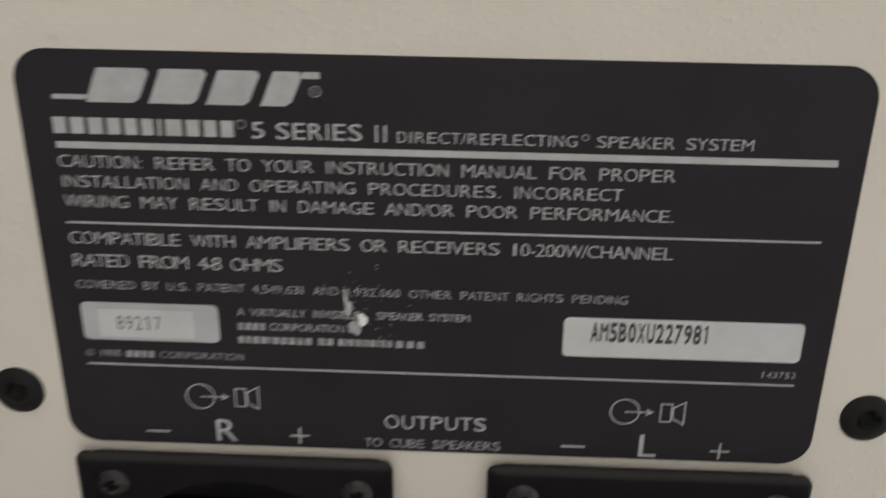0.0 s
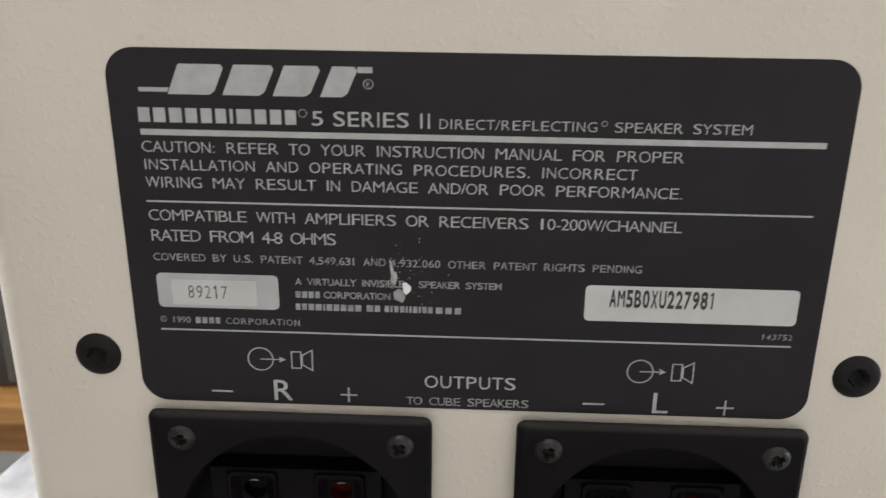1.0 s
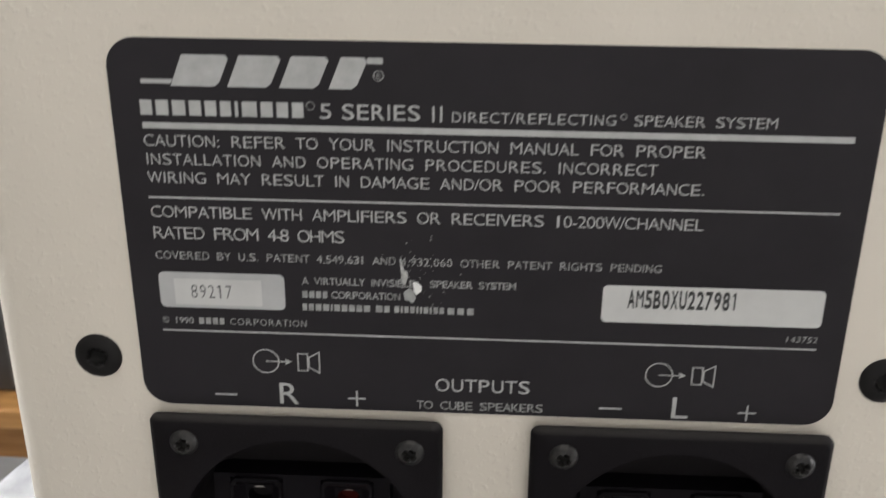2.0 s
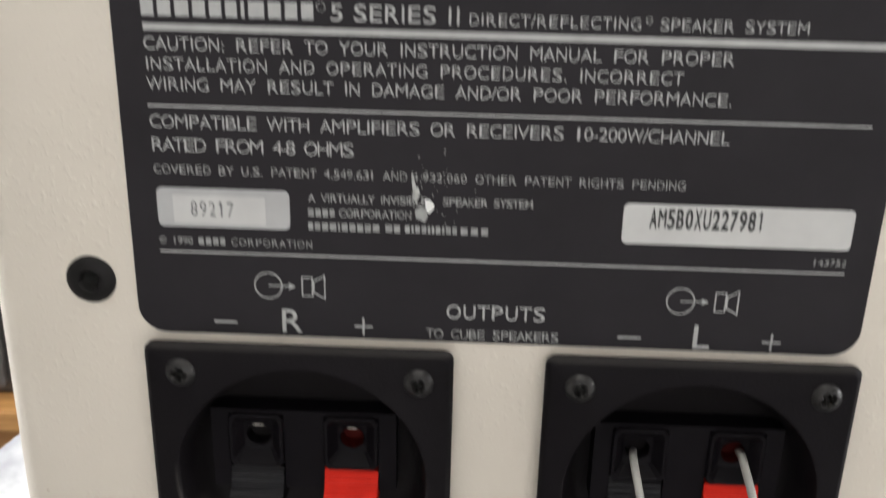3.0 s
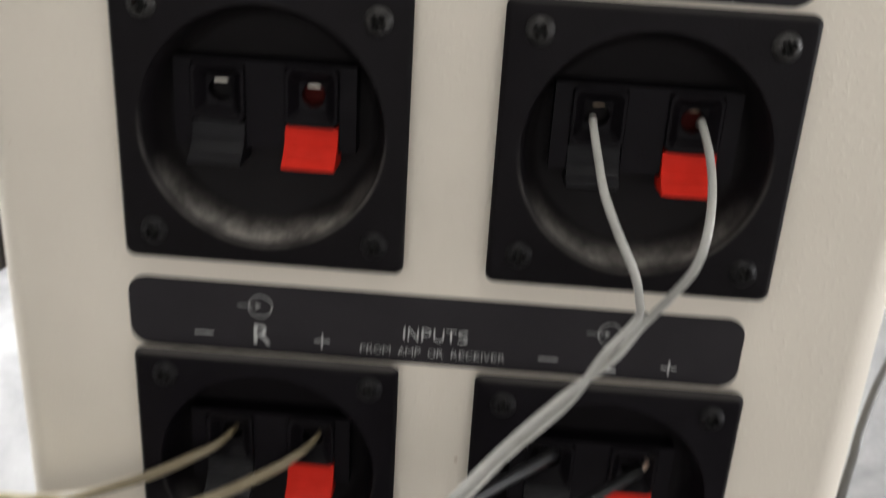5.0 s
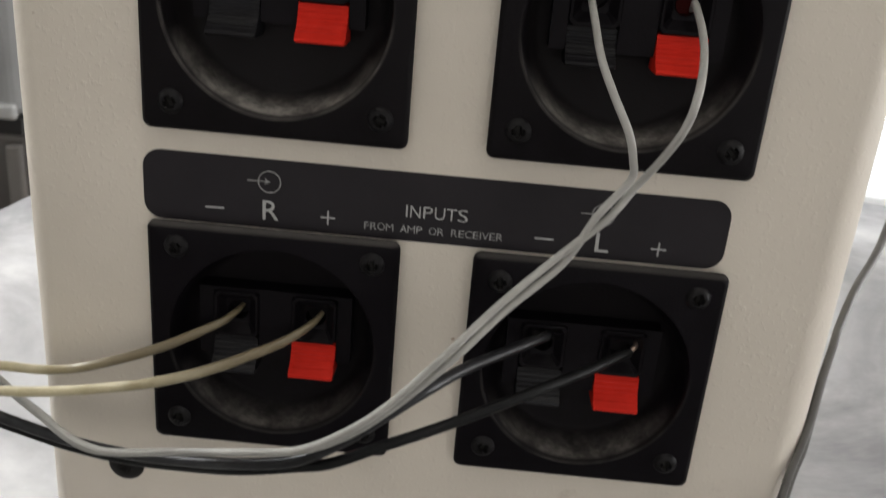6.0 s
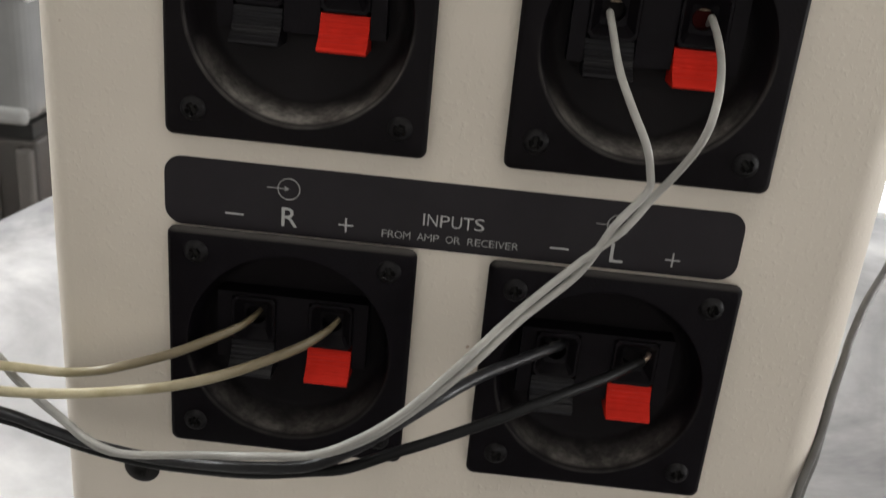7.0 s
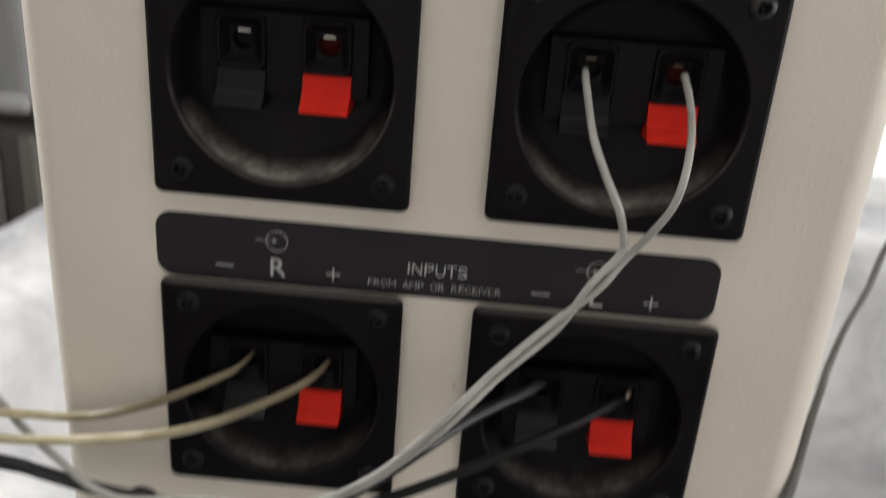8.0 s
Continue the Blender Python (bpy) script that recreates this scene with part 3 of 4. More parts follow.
LIT_HEAD = screw_mesh("screw", 2.9, 1.2, 1.5, 0.72, 1.2, [LIT_SCREW, RECESS])
SMALL_SCREW = screw_mesh("screw", 2.9, 1.2, 1.5, 0.72, 1.2, [SCREW, RECESS])
LARGE_SCREW = screw_mesh("cabinet_screw", 4.7, 0.9, 2.0, 1.5, 1.3, [BIG_SCREW, RECESS])


def set_screw(name, mesh, x, y, z, turn, parent, label=""):
    ob = part(name, mesh, None, parent, label)
    ob.location, ob.rotation_euler = (x * MM, y * MM, z * MM), (0, radians(turn), 0)
    return ob


for x, z, turn in ((-76.7, 165.6, 20), (75.9, 165.6, 48), (-76.0, 3.0, 30), (76.0, 3.2, 10)):
    set_screw("cabinet_screw", LARGE_SCREW, x, -0.2, z, turn, module, "large black cross-head screw")

# ---- terminal plates ----
HALF_PLATE, THICK = 29.3, 4.2


def square_radius(a, h, rc):
    c, s = abs(math.cos(a)), abs(math.sin(a))
    q = min(h / c if c > 1e-9 else 1e9, h / s if s > 1e-9 else 1e9)
    if q * c > h - rc and q * s > h - rc:
        k = h - rc
        bq = k * (c + s)
        q = bq + math.sqrt(max(0.0, bq * bq - (2 * k * k - rc * rc)))
    return q


def plate_mesh():
    """A square moulded plate with chamfered rim round a deep round recess."""
    bm = bmesh.new()
    # closer steps where the corners are
    turns = sorted(set([3.75 * k for k in range(96)] + [45 + 90 * q + 0.5 * k for q in range(4) for k in range(-7, 8)]))
    turns = [radians(a) for a in turns]
    n = len(turns)
    rows = []
    for kind, size, y in (("s", 1.5, 0.4), ("s", 1.5, -2.15), ("s", 0.15, -2.3), ("s", 0.0, -2.45), ("s", 0.0, -THICK + 1.05), ("s", 0.12, -THICK + 0.8), ("s", 0.85, -THICK + 0.12), ("s", 1.15, -THICK), ("c", 25.5, -THICK), ("c", 25.0, -THICK - 0.2),
                          ("c", 24.65, -THICK - 0.12), ("c", 24.45, -THICK + 0.3), ("c", 24.1, -2.2), ("c", 23.6, 0.4), ("c", 23.1, 2.8), ("c", 22.4, 4.9), ("c", 21.5, 6.1), ("c", 20.4, 6.5), ("c", 6.0, 6.5)):
        ring = []
        for a in turns:
            q = square_radius(a, HALF_PLATE - size, 2.0) if kind == "s" else size
            ring.append(bm.verts.new((q * math.cos(a) * MM, y * MM, q * math.sin(a) * MM)))
        rows.append(ring)
    for a, b in zip(rows, rows[1:]):
        for k in range(n):
            bm.faces.new((a[k], a[(k + 1) % n], b[(k + 1) % n], b[k]))
    bm.faces.new(rows[-1])
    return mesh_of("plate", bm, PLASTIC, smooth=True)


FACE, TAIL, HOLE_Z = 1.3, 6.45, 6.2


def block_mesh():
    """The spring terminal's body: bars round the two mouths and the wells of the levers."""
    bm = bmesh.new()
    xs = (-18.5, -15.0, -4.0, 4.0, 15.0, 18.5)
    for k, (x0, x1) in enumerate(zip(xs, xs[1:])):
        for z0, z1 in ((-5.0, 11.9), (11.9, 12.9)) if k % 2 == 0 else ((11.9, 12.9),):
            box(bm, x0 * MM, x1 * MM, FACE * MM, TAIL * MM, z0 * MM, z1 * MM)
    bmesh.ops.remove_doubles(bm, verts=bm.verts, dist=1e-6)
    return mesh_of("terminal_block", bm, BLOCK)


def funnel_mesh():
    """The raised square mouth of one terminal, sloping in to its round wire hole."""
    bm = bmesh.new()
    n = 32
    rows = []
    for kind, size, y in (("s", 5.45, FACE + 1.2), ("s", 5.45, FACE - 0.75), ("s", 5.25, FACE - 1.0), ("s", 4.7, FACE - 0.9), ("s", 2.9, FACE + 1.5), ("c", 2.45, FACE + 1.8), ("c", 2.45, TAIL)):
        ring = []
        for k in range(n):
            a = 2 * math.pi * (k + 0.5) / n
            q = square_radius(a, size, 0.4) if kind == "s" else size
            tall = 1.1 if kind == "s" else 1.0
            ring.append(bm.verts.new((q * math.cos(a) * MM, y * MM, (HOLE_Z + q * math.sin(a) * tall) * MM)))
        rows.append(ring)
    for a, b in zip(rows, rows[1:]):
        for k in range(n):
            bm.faces.new((a[k], a[(k + 1) % n], b[(k + 1) % n], b[k]))
    return mesh_of("funnel", bm, FUNNEL_BLACK)


def lever_mesh(name, mat):
    """A push lever: ribbed, hollow-curved front that sweeps out to a lip at its foot."""
    bm = bmesh.new()
    front = []
    steps = 34
    for i in range(steps + 1):
        t = i / steps
        z = -0.1 - 6.6 * t
        y = 1.0 - 1.2 * t - 3.4 * t ** 3.2
        if 0.06 < t < 0.86:
            y -= 0.17 * (1 if math.sin(2 * math.pi * t * 6.0) > 0 else -0.5)
        front.append((y, z))
    front += [(-3.9, -7.3), (-3.4, -7.75), (-0.6, -7.9), (5.6, -8.2), (5.6, -0.1)]
    w = 5.4
    sides = []
    for x in (-w, w):
        sides.append([bm.verts.new((x * MM, y * MM, z * MM)) for y, z in front])
    for i in range(len(front)):
        j = (i + 1) % len(front)
        bm.faces.new((sides[0][i], sides[0][j], sides[1][j], sides[1][i]))
    bm.faces.new(sides[0])
    bm.faces.new(sides[1][::-1])
    rim = [e for e in bm.edges if abs(e.verts[0].co.x - e.verts[1].co.x) < 1e-6 and max(v.co.y for v in e.verts) < 2 * MM]
    bmesh.ops.bevel(bm, geom=rim, offset=0.18 * MM, segments=1, affect="EDGES")
    return mesh_of(name, bm, mat)


PLATE, TERMINAL, FUNNEL = plate_mesh(), block_mesh(), funnel_mesh()
LEVER_BLACK, LEVER_RED = lever_mesh("black_lever", BLACK_TAB), lever_mesh("red_lever", RED_TAB)


def tube_liner(r, y0, y1, mat, name):
    bm = bmesh.new()
    n = 24
    rows = [[bm.verts.new((r * math.cos(2 * math.pi * k / n) * MM, y * MM, r * math.sin(2 * math.pi * k / n) * MM)) for k in range(n)] for y in (y0, y1)]
    for k in range(n):
        bm.faces.new((rows[0][k], rows[0][(k + 1) % n], rows[1][(k + 1) % n], rows[1][k]))
    bm.faces.new(rows[1])
    return mesh_of(name, bm, mat)


LINER_RED = tube_liner(2.3, FACE + 1.9, 6.42, RED_DARK, "red_liner")
DULL_CLIP = mesh_of("spring_clip", box_bm(-1.0 * MM, 1.5 * MM, 4.4 * MM, 4.7 * MM, 1.6 * MM, 1.95 * MM, bevel=0.08 * MM), OLD_METAL)
CLIP = mesh_of("spring_clip", box_bm(-1.5 * MM, 1.9 * MM, 4.0 * MM, 4.3 * MM, 1.4 * MM, 1.95 * MM, bevel=0.08 * MM), METAL)

for i, (cx, cz) in enumerate(CENTRES):
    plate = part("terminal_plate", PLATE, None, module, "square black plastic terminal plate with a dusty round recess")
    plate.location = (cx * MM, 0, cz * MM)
    # Dust, lift, rim amounts; the lower plates' dimmer light is in the first two.
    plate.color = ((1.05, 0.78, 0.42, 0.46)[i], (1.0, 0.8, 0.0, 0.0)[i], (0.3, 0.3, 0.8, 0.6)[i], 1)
    dx, dz = BLOCKS[i]
    part("terminal_block", TERMINAL, None, plate, at=(dx * MM, 0, dz * MM))
    for x, mesh, lb in ((-9.5, LEVER_BLACK, "ribbed charcoal push lever"), (9.5, LEVER_RED, "ribbed red push lever")):
        sunk = 1.5 if i == 1 and x < 0 else 0.0
        part("lever", mesh, None, plate, lb, at=((x + dx) * MM, sunk * MM, dz * MM))
        part("funnel", FUNNEL, None, plate, at=((x + dx) * MM, 0, dz * MM))
        if i < 2:
            part("spring_clip", (CLIP, DULL_CLIP)[i], None, plate, ("bright tinned spring clip", "tarnished spring clip")[i], at=((x + dx) * MM, 0, (HOLE_Z + dz) * MM))
    if i < 2:
        part("hole_liner", LINER_RED, None, plate, "dark red plastic lining", at=((9.5 + dx) * MM, 0, (HOLE_Z + dz) * MM))
    for x, z, turn in ((-22.7, 23.2, 10), (22.8, 23.2, 38), (-22.7, -22.7, 65), (22.9, -22.6, 25)):
        set_screw("screw", LIT_HEAD if i < 2 and z > 0 else SMALL_SCREW, x + random.uniform(-0.4, 0.4), -THICK, z + random.uniform(-0.5, 0.5), turn + 23 * i, plate, "dark cross-head screw")

# ---- printed labels ----
LF = -0.25      # front of the label film, mm
PY = LF - 0.04  # print on it
big = part("rating_label", slab(rounded_rect(-68.2, 67.15, 155.3, 228.3, 5.4), LF, 0.02, 0.06), LABEL, module, "black rounded rating label with grey printing")


def line_bar(x0, x1, z, h, name="printed_rule"):
    bm = bmesh.new()
    flat(bm, [(x0, z - h / 2), (x1, z - h / 2), (x1, z + h / 2), (x0, z + h / 2)], PY)
    return part(name, bm, PRINT, big)


def emblem():
    """The maker's mark as plain slanted blocks with a foot bar and a head bar."""
    bm = bmesh.new()
    z0, z1, lean = 219.9, 225.5, 0.42
    for x0, x1 in ((-57.0, -48.6), (-46.9, -39.4), (-37.7, -31.0), (-29.0, -24.3)):
        s = lean * (z1 - z0)
        c = 0.7
        one = bmesh.new()
        flat(one, [(x0, z0), (x1 - c, z0), (x1 + lean * c, z0 + c), (x1 + s - 0.2, z1 - c), (x1 + s - c, z1), (x0 + s, z1)], PY)
        part("emblem_block", one, PRINT, big)
    flat(bm, [(-62.3, 220.3), (-57.0, 220.3), (-56.6, 221.1), (-62.3, 221.1)], PY)
    part("emblem_bar", bm, PRINT, big)
    bm = bmesh.new()
    flat(bm, [(-22.1, 224.4), (-19.4, 224.4), (-19.4, 225.5), (-22.1, 225.5)], PY)
    return part("emblem_bar", bm, PRINT, big)


emblem()
bm = bmesh.new()
ring_shape(bm, -20.2, 222.4, 0.85, 0.18, PY, 24)
part("printed_mark", bm, PRINT_FAINT, big)
writing("printed_mark", "R", -20.5, -19.9, 221.95, 0.9, PY, PRINT_FAINT, big)
bars("printed_bar", (1.05, 1.1, 1.15, 1.05, 1.0, 0.95, 0.28, 1.3, 1.05, 1.0, 1.0), -62.9, -33.6, 214.6, 2.75, PY, PRINT, big, gap=0.34)
bm = bmesh.new()
ring_shape(bm, -32.35, 216.8, 0.72, 0.16, PY, 20)
part("printed_mark", bm, PRINT_FAINT, big)
bm = bmesh.new()
ring_shape(bm, 22.6, 216.0, 0.5, 0.15, PY, 16)
part("printed_mark", bm, PRINT_FAINT, big)
for body, x0, x1, z0, cap in (("5", -30.7, -28.65, 214.55, 2.7), ("SERIES", -26.75, -12.95, 214.5, 2.75), ("II", -10.8, -9.05, 214.4, 2.8)):
    writing("printed_line", body, x0, x1, z0, cap, PY, PRINT, big, weight=0.002)
for body, x0, x1, z0, cap in (("DIRECT/REFLECTING", -7.3, 21.3, 214.4, 1.87), ("SPEAKER SYSTEM", 24.5, 49.1, 214.4, 1.92),
                              ("CAUTION: REFER TO YOUR INSTRUCTION MANUAL FOR PROPER", -62.9, 37.45, 208.85, 2.15), ("INSTALLATION AND OPERATING PROCEDURES. INCORRECT", -62.7, 29.3, 205.4, 2.1),
                              ("WIRING MAY RESULT IN DAMAGE AND/OR POOR PERFORMANCE.", -62.9, 37.85, 201.9, 2.15), ("COMPATIBLE WITH AMPLIFIERS OR RECEIVERS 10-200W/CHANNEL", -63.0, 38.45, 195.2, 2.25),
                              ("RATED FROM 4-8 OHMS", -62.9, -27.0, 190.95, 2.4)):
    writing("printed_line", body, x0, x1, z0, cap, PY, PRINT, big, weight=-0.008)
line_bar(-62.8, 62.7, 212.7, 1.15)
line_bar(-63.1, 62.3, 199.1, 0.36)
line_bar(-63.1, 62.1, 171.88, 0.36)
for body, x0, x1, z0, cap in (("COVERED BY U.S. PATENT 4,549,631 AND", -63.0, -17.5, 186.85, 1.55), ("4,932,060", -16.6, -6.95, 186.8, 1.52), ("OTHER PATENT RIGHTS PENDING", -5.4, 31.75, 186.75, 1.55),
                              ("© 1990", -63.0, -56.85, 173.42, 1.3), ("CORPORATION", -49.75, -34.85, 173.4, 1.35)):
    writing("printed_line", body, x0, x1, z0, cap, PY, PRINT_FAINT, big)
for body, x0, x1, z0, cap in (("A VIRTUALLY INVISIBLE", -35.35, -13.9, 182.4, 1.42), ("SPEAKER SYSTEM", -11.1, 5.05, 182.45, 1.4), ("CORPORATION", -29.85, -16.7, 179.65, 1.42)):
    writing("printed_line", body, x0, x1, z0, cap, PY, PRINT_FAINT, big, weight=0.012)
bars("printed_bar", (1, 1, 1, 0.9), -35.4, -30.6, 179.6, 1.42, PY, PRINT_FAINT, big, gap=0.3)
bars("printed_bar", (0.8, 0.9, 1, 1.1, 0.3, 1, 1, 1, 1, 1.1), -35.45, -22.5, 176.95, 1.4, PY, PRINT_FAINT, big, gap=0.3)
bars("printed_bar", (1.2, 1), -21.4, -18.75, 177.0, 1.4, PY, PRINT_FAINT, big, gap=0.3)
bars("printed_bar", (1, 0.5, 1, 1, 0.5, 0.5, 1, 0.5, 1, 1), -17.8, -8.4, 177.0, 1.38, PY, PRINT_FAINT, big, gap=0.35)
bars("printed_bar", (1, 1, 1), -7.7, -2.75, 176.95, 1.38, PY, PRINT_FAINT, big, gap=0.5)
bars("printed_bar", (1, 1, 1, 0.9), -55.8, -50.9, 173.4, 1.35, PY, PRINT_FAINT, big, gap=0.35)
writing("printed_line", "143752", 56.25, 62.05, 173.3, 1.2, PY, PRINT_FAINT, big, slant=0.1)

# stickers in the two cut-outs
SY = LF - 0.05
part("sticker", slab(rounded_rect(-62.9, -38.75, 176.8, 184.2, 1.1, 5), SY, LF, 0.02), STICKER_GREY, big, "grey-white paper sticker")
part("sticker", slab(rounded_rect(-60.0, -43.2, 177.45, 182.85, 0.3, 2), SY - 0.05, SY, 0.02), STICKER, big, "small white number sticker")
typed("printed_number", "89217", -57.0, -48.7, 178.95, 2.75, SY - 0.09, TYPED, big, "typed grey digits", weight=-0.004, fill=0.72)
part("sticker", slab(rounded_rect(21.3, 62.3, 176.4, 184.0, 1.0, 5), SY, LF, 0.02), STICKER, big, "white serial number sticker")
typed("printed_number", "AM5B0XU227981", 25.9, 46.6, 179.6, 3.5, SY - 0.04, INK, big, "dot-matrix black serial characters", weight=0.03, fill=0.84)


def outline(bm, pts, w, y):
    """A closed line of even width along a convex loop."""
    n = len(pts)
    rings = []
    for side in (-w / 2, w / 2):
        ring = []
        for i in range(n):
            p, q, r = Vector(pts[i - 1]), Vector(pts[i]), Vector(pts[(i + 1) % n])
            a, b = (q - p).normalized(), (r - q).normalized()
            na, nb = Vector((-a.y, a.x)), Vector((-b.y, b.x))
            m = (na + nb) / max(0.3, 1 + na.dot(nb))
            ring.append(bm.verts.new(((q.x + m.x * side) * MM, y * MM, (q.y + m.y * side) * MM)))
        rings.append(ring)
    for i in range(n):
        j = (i + 1) % n
        bm.faces.new((rings[0][i], rings[0][j], rings[1][j], rings[1][i]))


def loop_part(name, pts, w, mat, parent, label=""):
    bm = bmesh.new()
    outline(bm, pts, w, PY)
    return part(name, bm, mat, parent, label)


def circle(cx, cz, r, n=48):
    return [(cx + r * math.cos(2 * math.pi * k / n), cz + r * math.sin(2 * math.pi * k / n)) for k in range(n)]


def arrow(x0, x1, z, w, mat, parent):
    bm = bmesh.new()
    flat(bm, [(x0, z - w / 2), (x1 - 1.1, z - w / 2), (x1 - 1.45, z - 0.72), (x1, z), (x1 - 1.45, z + 0.72), (x1 - 1.1, z + w / 2), (x0, z + w / 2)], PY - 0.01)
    return part("printed_arrow", bm, mat, parent)


def sign_out(cx, cz):
    loop_part("printed_ring", circle(cx, cz, 2.55), 0.25, PRINT, big, "printed circle of the output symbol")
    arrow(cx, cx + 5.15, cz, 0.24, PRINT, big)
    a, b, c = cx + 6.35, cx + 8.25, cx + 10.55
    loop_part("printed_box", [(a, cz - 1.85), (b, cz - 1.85), (b, cz + 1.85), (a, cz + 1.85)], 0.24, PRINT, big, "printed loudspeaker symbol")
    loop_part("printed_horn", [(b + 0.26, cz - 1.1), (c, cz - 2.3), (c, cz + 2.3), (b + 0.26, cz + 1.1)], 0.24, PRINT, big)


def plus_minus(minus_x, letter, lx0, lx1, plus_x, z, foot, parent):
    bm = bmesh.new()
    stroke(bm, (minus_x - 2.18, z), (minus_x + 2.18, z), 0.42, PY)
    part("printed_minus", bm, PRINT, parent)
    writing("printed_letter", letter, lx0, lx1, foot, 4.7, PY, PRINT, parent, weight=0.002)
    bm = bmesh.new()
    h, r = 0.19, 1.74
    flat(bm, [(plus_x + u, z + v) for u, v in ((-r, -h), (-h, -h), (-h, -r), (h, -r), (h, -h), (r, -h), (r, h), (h, h), (h, r), (-h, r), (-h, h), (-r, h))], PY)
    part("printed_plus", bm, PRINT, parent)


sign_out(-43.25, 165.65)
sign_out(33.25, 165.4)
plus_minus(-51.7, "R", -40.9, -37.05, -25.5, 157.9, 156.2, big)
plus_minus(24.5, "L", 36.4, 39.55, 50.95, 157.6, 155.9, big)
writing("printed_line", "OUTPUTS", -9.9, 8.55, 160.2, 2.8, PY, PRINT, big)
writing("printed_line", "TO CUBE SPEAKERS", -13.65, 11.3, 156.1, 1.83, PY, PRINT_FAINT, big)


def scuff():
    """Where something stuck to the label was torn away: bared film and a lifted flake."""
    bm = bmesh.new()
    y = PY - 0.03
    for pts in (((-16.8, 188.1), (-16.5, 188.2), (-16.1, 186.6), (-15.8, 185.3), (-16.5, 185.0)), ((-16.4, 185.6), (-15.5, 185.8), (-15.2, 184.6), (-15.6, 183.2), (-16.0, 182.9), (-16.6, 184.0))):
        flat(bm, pts, y)
        y -= 0.012
    part("scuff", bm, SILVER, big, "scraped silvery tear")
    bm = bmesh.new()
    flat(bm, [(-16.1, 181.4), (-15.0, 182.2), (-14.1, 181.7), (-13.7, 180.2), (-14.3, 179.1), (-15.2, 179.6), (-15.9, 179.8)], PY - 0.03)
    part("scuff", bm, PRINT_FAINT, big, "dull grey tear")
    bm = bmesh.new()
    edge = [(-14.3, 183.4), (-13.5, 183.5), (-12.6, 182.6), (-12.7, 181.7), (-13.6, 180.9), (-14.1, 181.6)]
    top = [bm.verts.new((x * MM, (-0.45 - 0.08 * (i % 2)) * MM, z * MM)) for i, (x, z) in enumerate(edge)]
    low = [bm.verts.new((x * MM, LF * MM, z * MM)) for x, z in edge]
    bm.faces.new(top)
    for i in range(len(edge)):
        j = (i + 1) % len(edge)
        bm.faces.new((low[i], low[j], top[j], top[i]))
    part("flake", bm, CHIP, big, "bright white torn flake")
    bm = bmesh.new()
    rnd = random.Random(4)
    for _ in range(44):
        x, z, s = rnd.gauss(-12.8, 3.6), rnd.gauss(184.5, 3.4), rnd.uniform(0.05, 0.2)
        k = rnd.uniform(0, 3)
        flat(bm, [(x + s * math.cos(k + a) * rnd.uniform(0.5, 1.2), z + s * math.sin(k + a) * rnd.uniform(0.5, 1.2)) for a in (0, 1.3, 2.5, 3.9, 5.1)], PY - 0.02)
    tagged(part("scuffing", bm, PRINT_FAINT, big, "faint scuffed specks"), kind="stuff")


scuff()

small = part("input_label", slab(rounded_rect(-68.3, 65.6, 73.3, 90.0, 4.2), LF, 0.02, 0.06), LABEL, module, "narrow black rounded label with grey printing")


def sign_in(cx, cz):
    loop_part("printed_ring", circle(cx, cz, 2.55), 0.26, PRINT_FAINT, small, "printed circle of the input symbol")
    arrow(cx - 5.1, cx + 0.25, cz + 0.05, 0.24, PRINT_FAINT, small)


sign_in(-39.2, 84.6)
sign_in(37.0, 84.1)
plus_minus(-51.85, "R", -40.75, -37.0, -25.6, 77.2, 75.35, small)
plus_minus(24.3, "L", 36.1, 39.25, 50.6, 77.0, 75.0, small)
writing("printed_line", "INPUTS", -7.75, 6.5, 79.2, 2.95, PY, PRINT, small, weight=-0.008)
writing("printed_line", "FROM AMP OR RECEIVER", -17.15, 14.9, 75.35, 1.8, PY, PRINT_FAINT, small, weight=-0.004)

# ---- wires ----


def wire(name, label, cords, at=(0, 0, RISE), taper=0.0):
    ob = thing(name, at, label, "wire")
    for nm, pts, r, mat in cords:
        part(nm, tube(pts, r, taper=taper if nm == "core" else 0.0), mat, ob, smooth=True)
    return ob


def beside(points, dx, dy, dz):
    return [(x + dx, y + dy, z + dz) for x, y, z in points]


white_tail = [(24.8, -29.0, 84.9), (14.1, -34.0, 75.6), (3.6, -40.0, 65.5), (-6.2, -42.0, 54.9), (-15.2, -42.0, 47.2), (-24.8, -40.0, 40.8), (-37.8, -36.0, 36.1), (-52.1, -30.0, 30.4), (-67.3, -29.0, 27.8), (-73.6, -27.5, 27.4), (-80.1, -24.5, 27.9), (-87.2, -19.5, 28.7), (-95.2, -14.0, 29.6), (-100.0, -11.0, 30.8), (-104.4, -9.0, 33.4), (-107.6, -7.5, 36.3), (-116, -5, 42), (-130, -7, 47), (-150, -6, 40), (-180, 18, 2), (-212, 44, -40), (-238, 62, -44)]
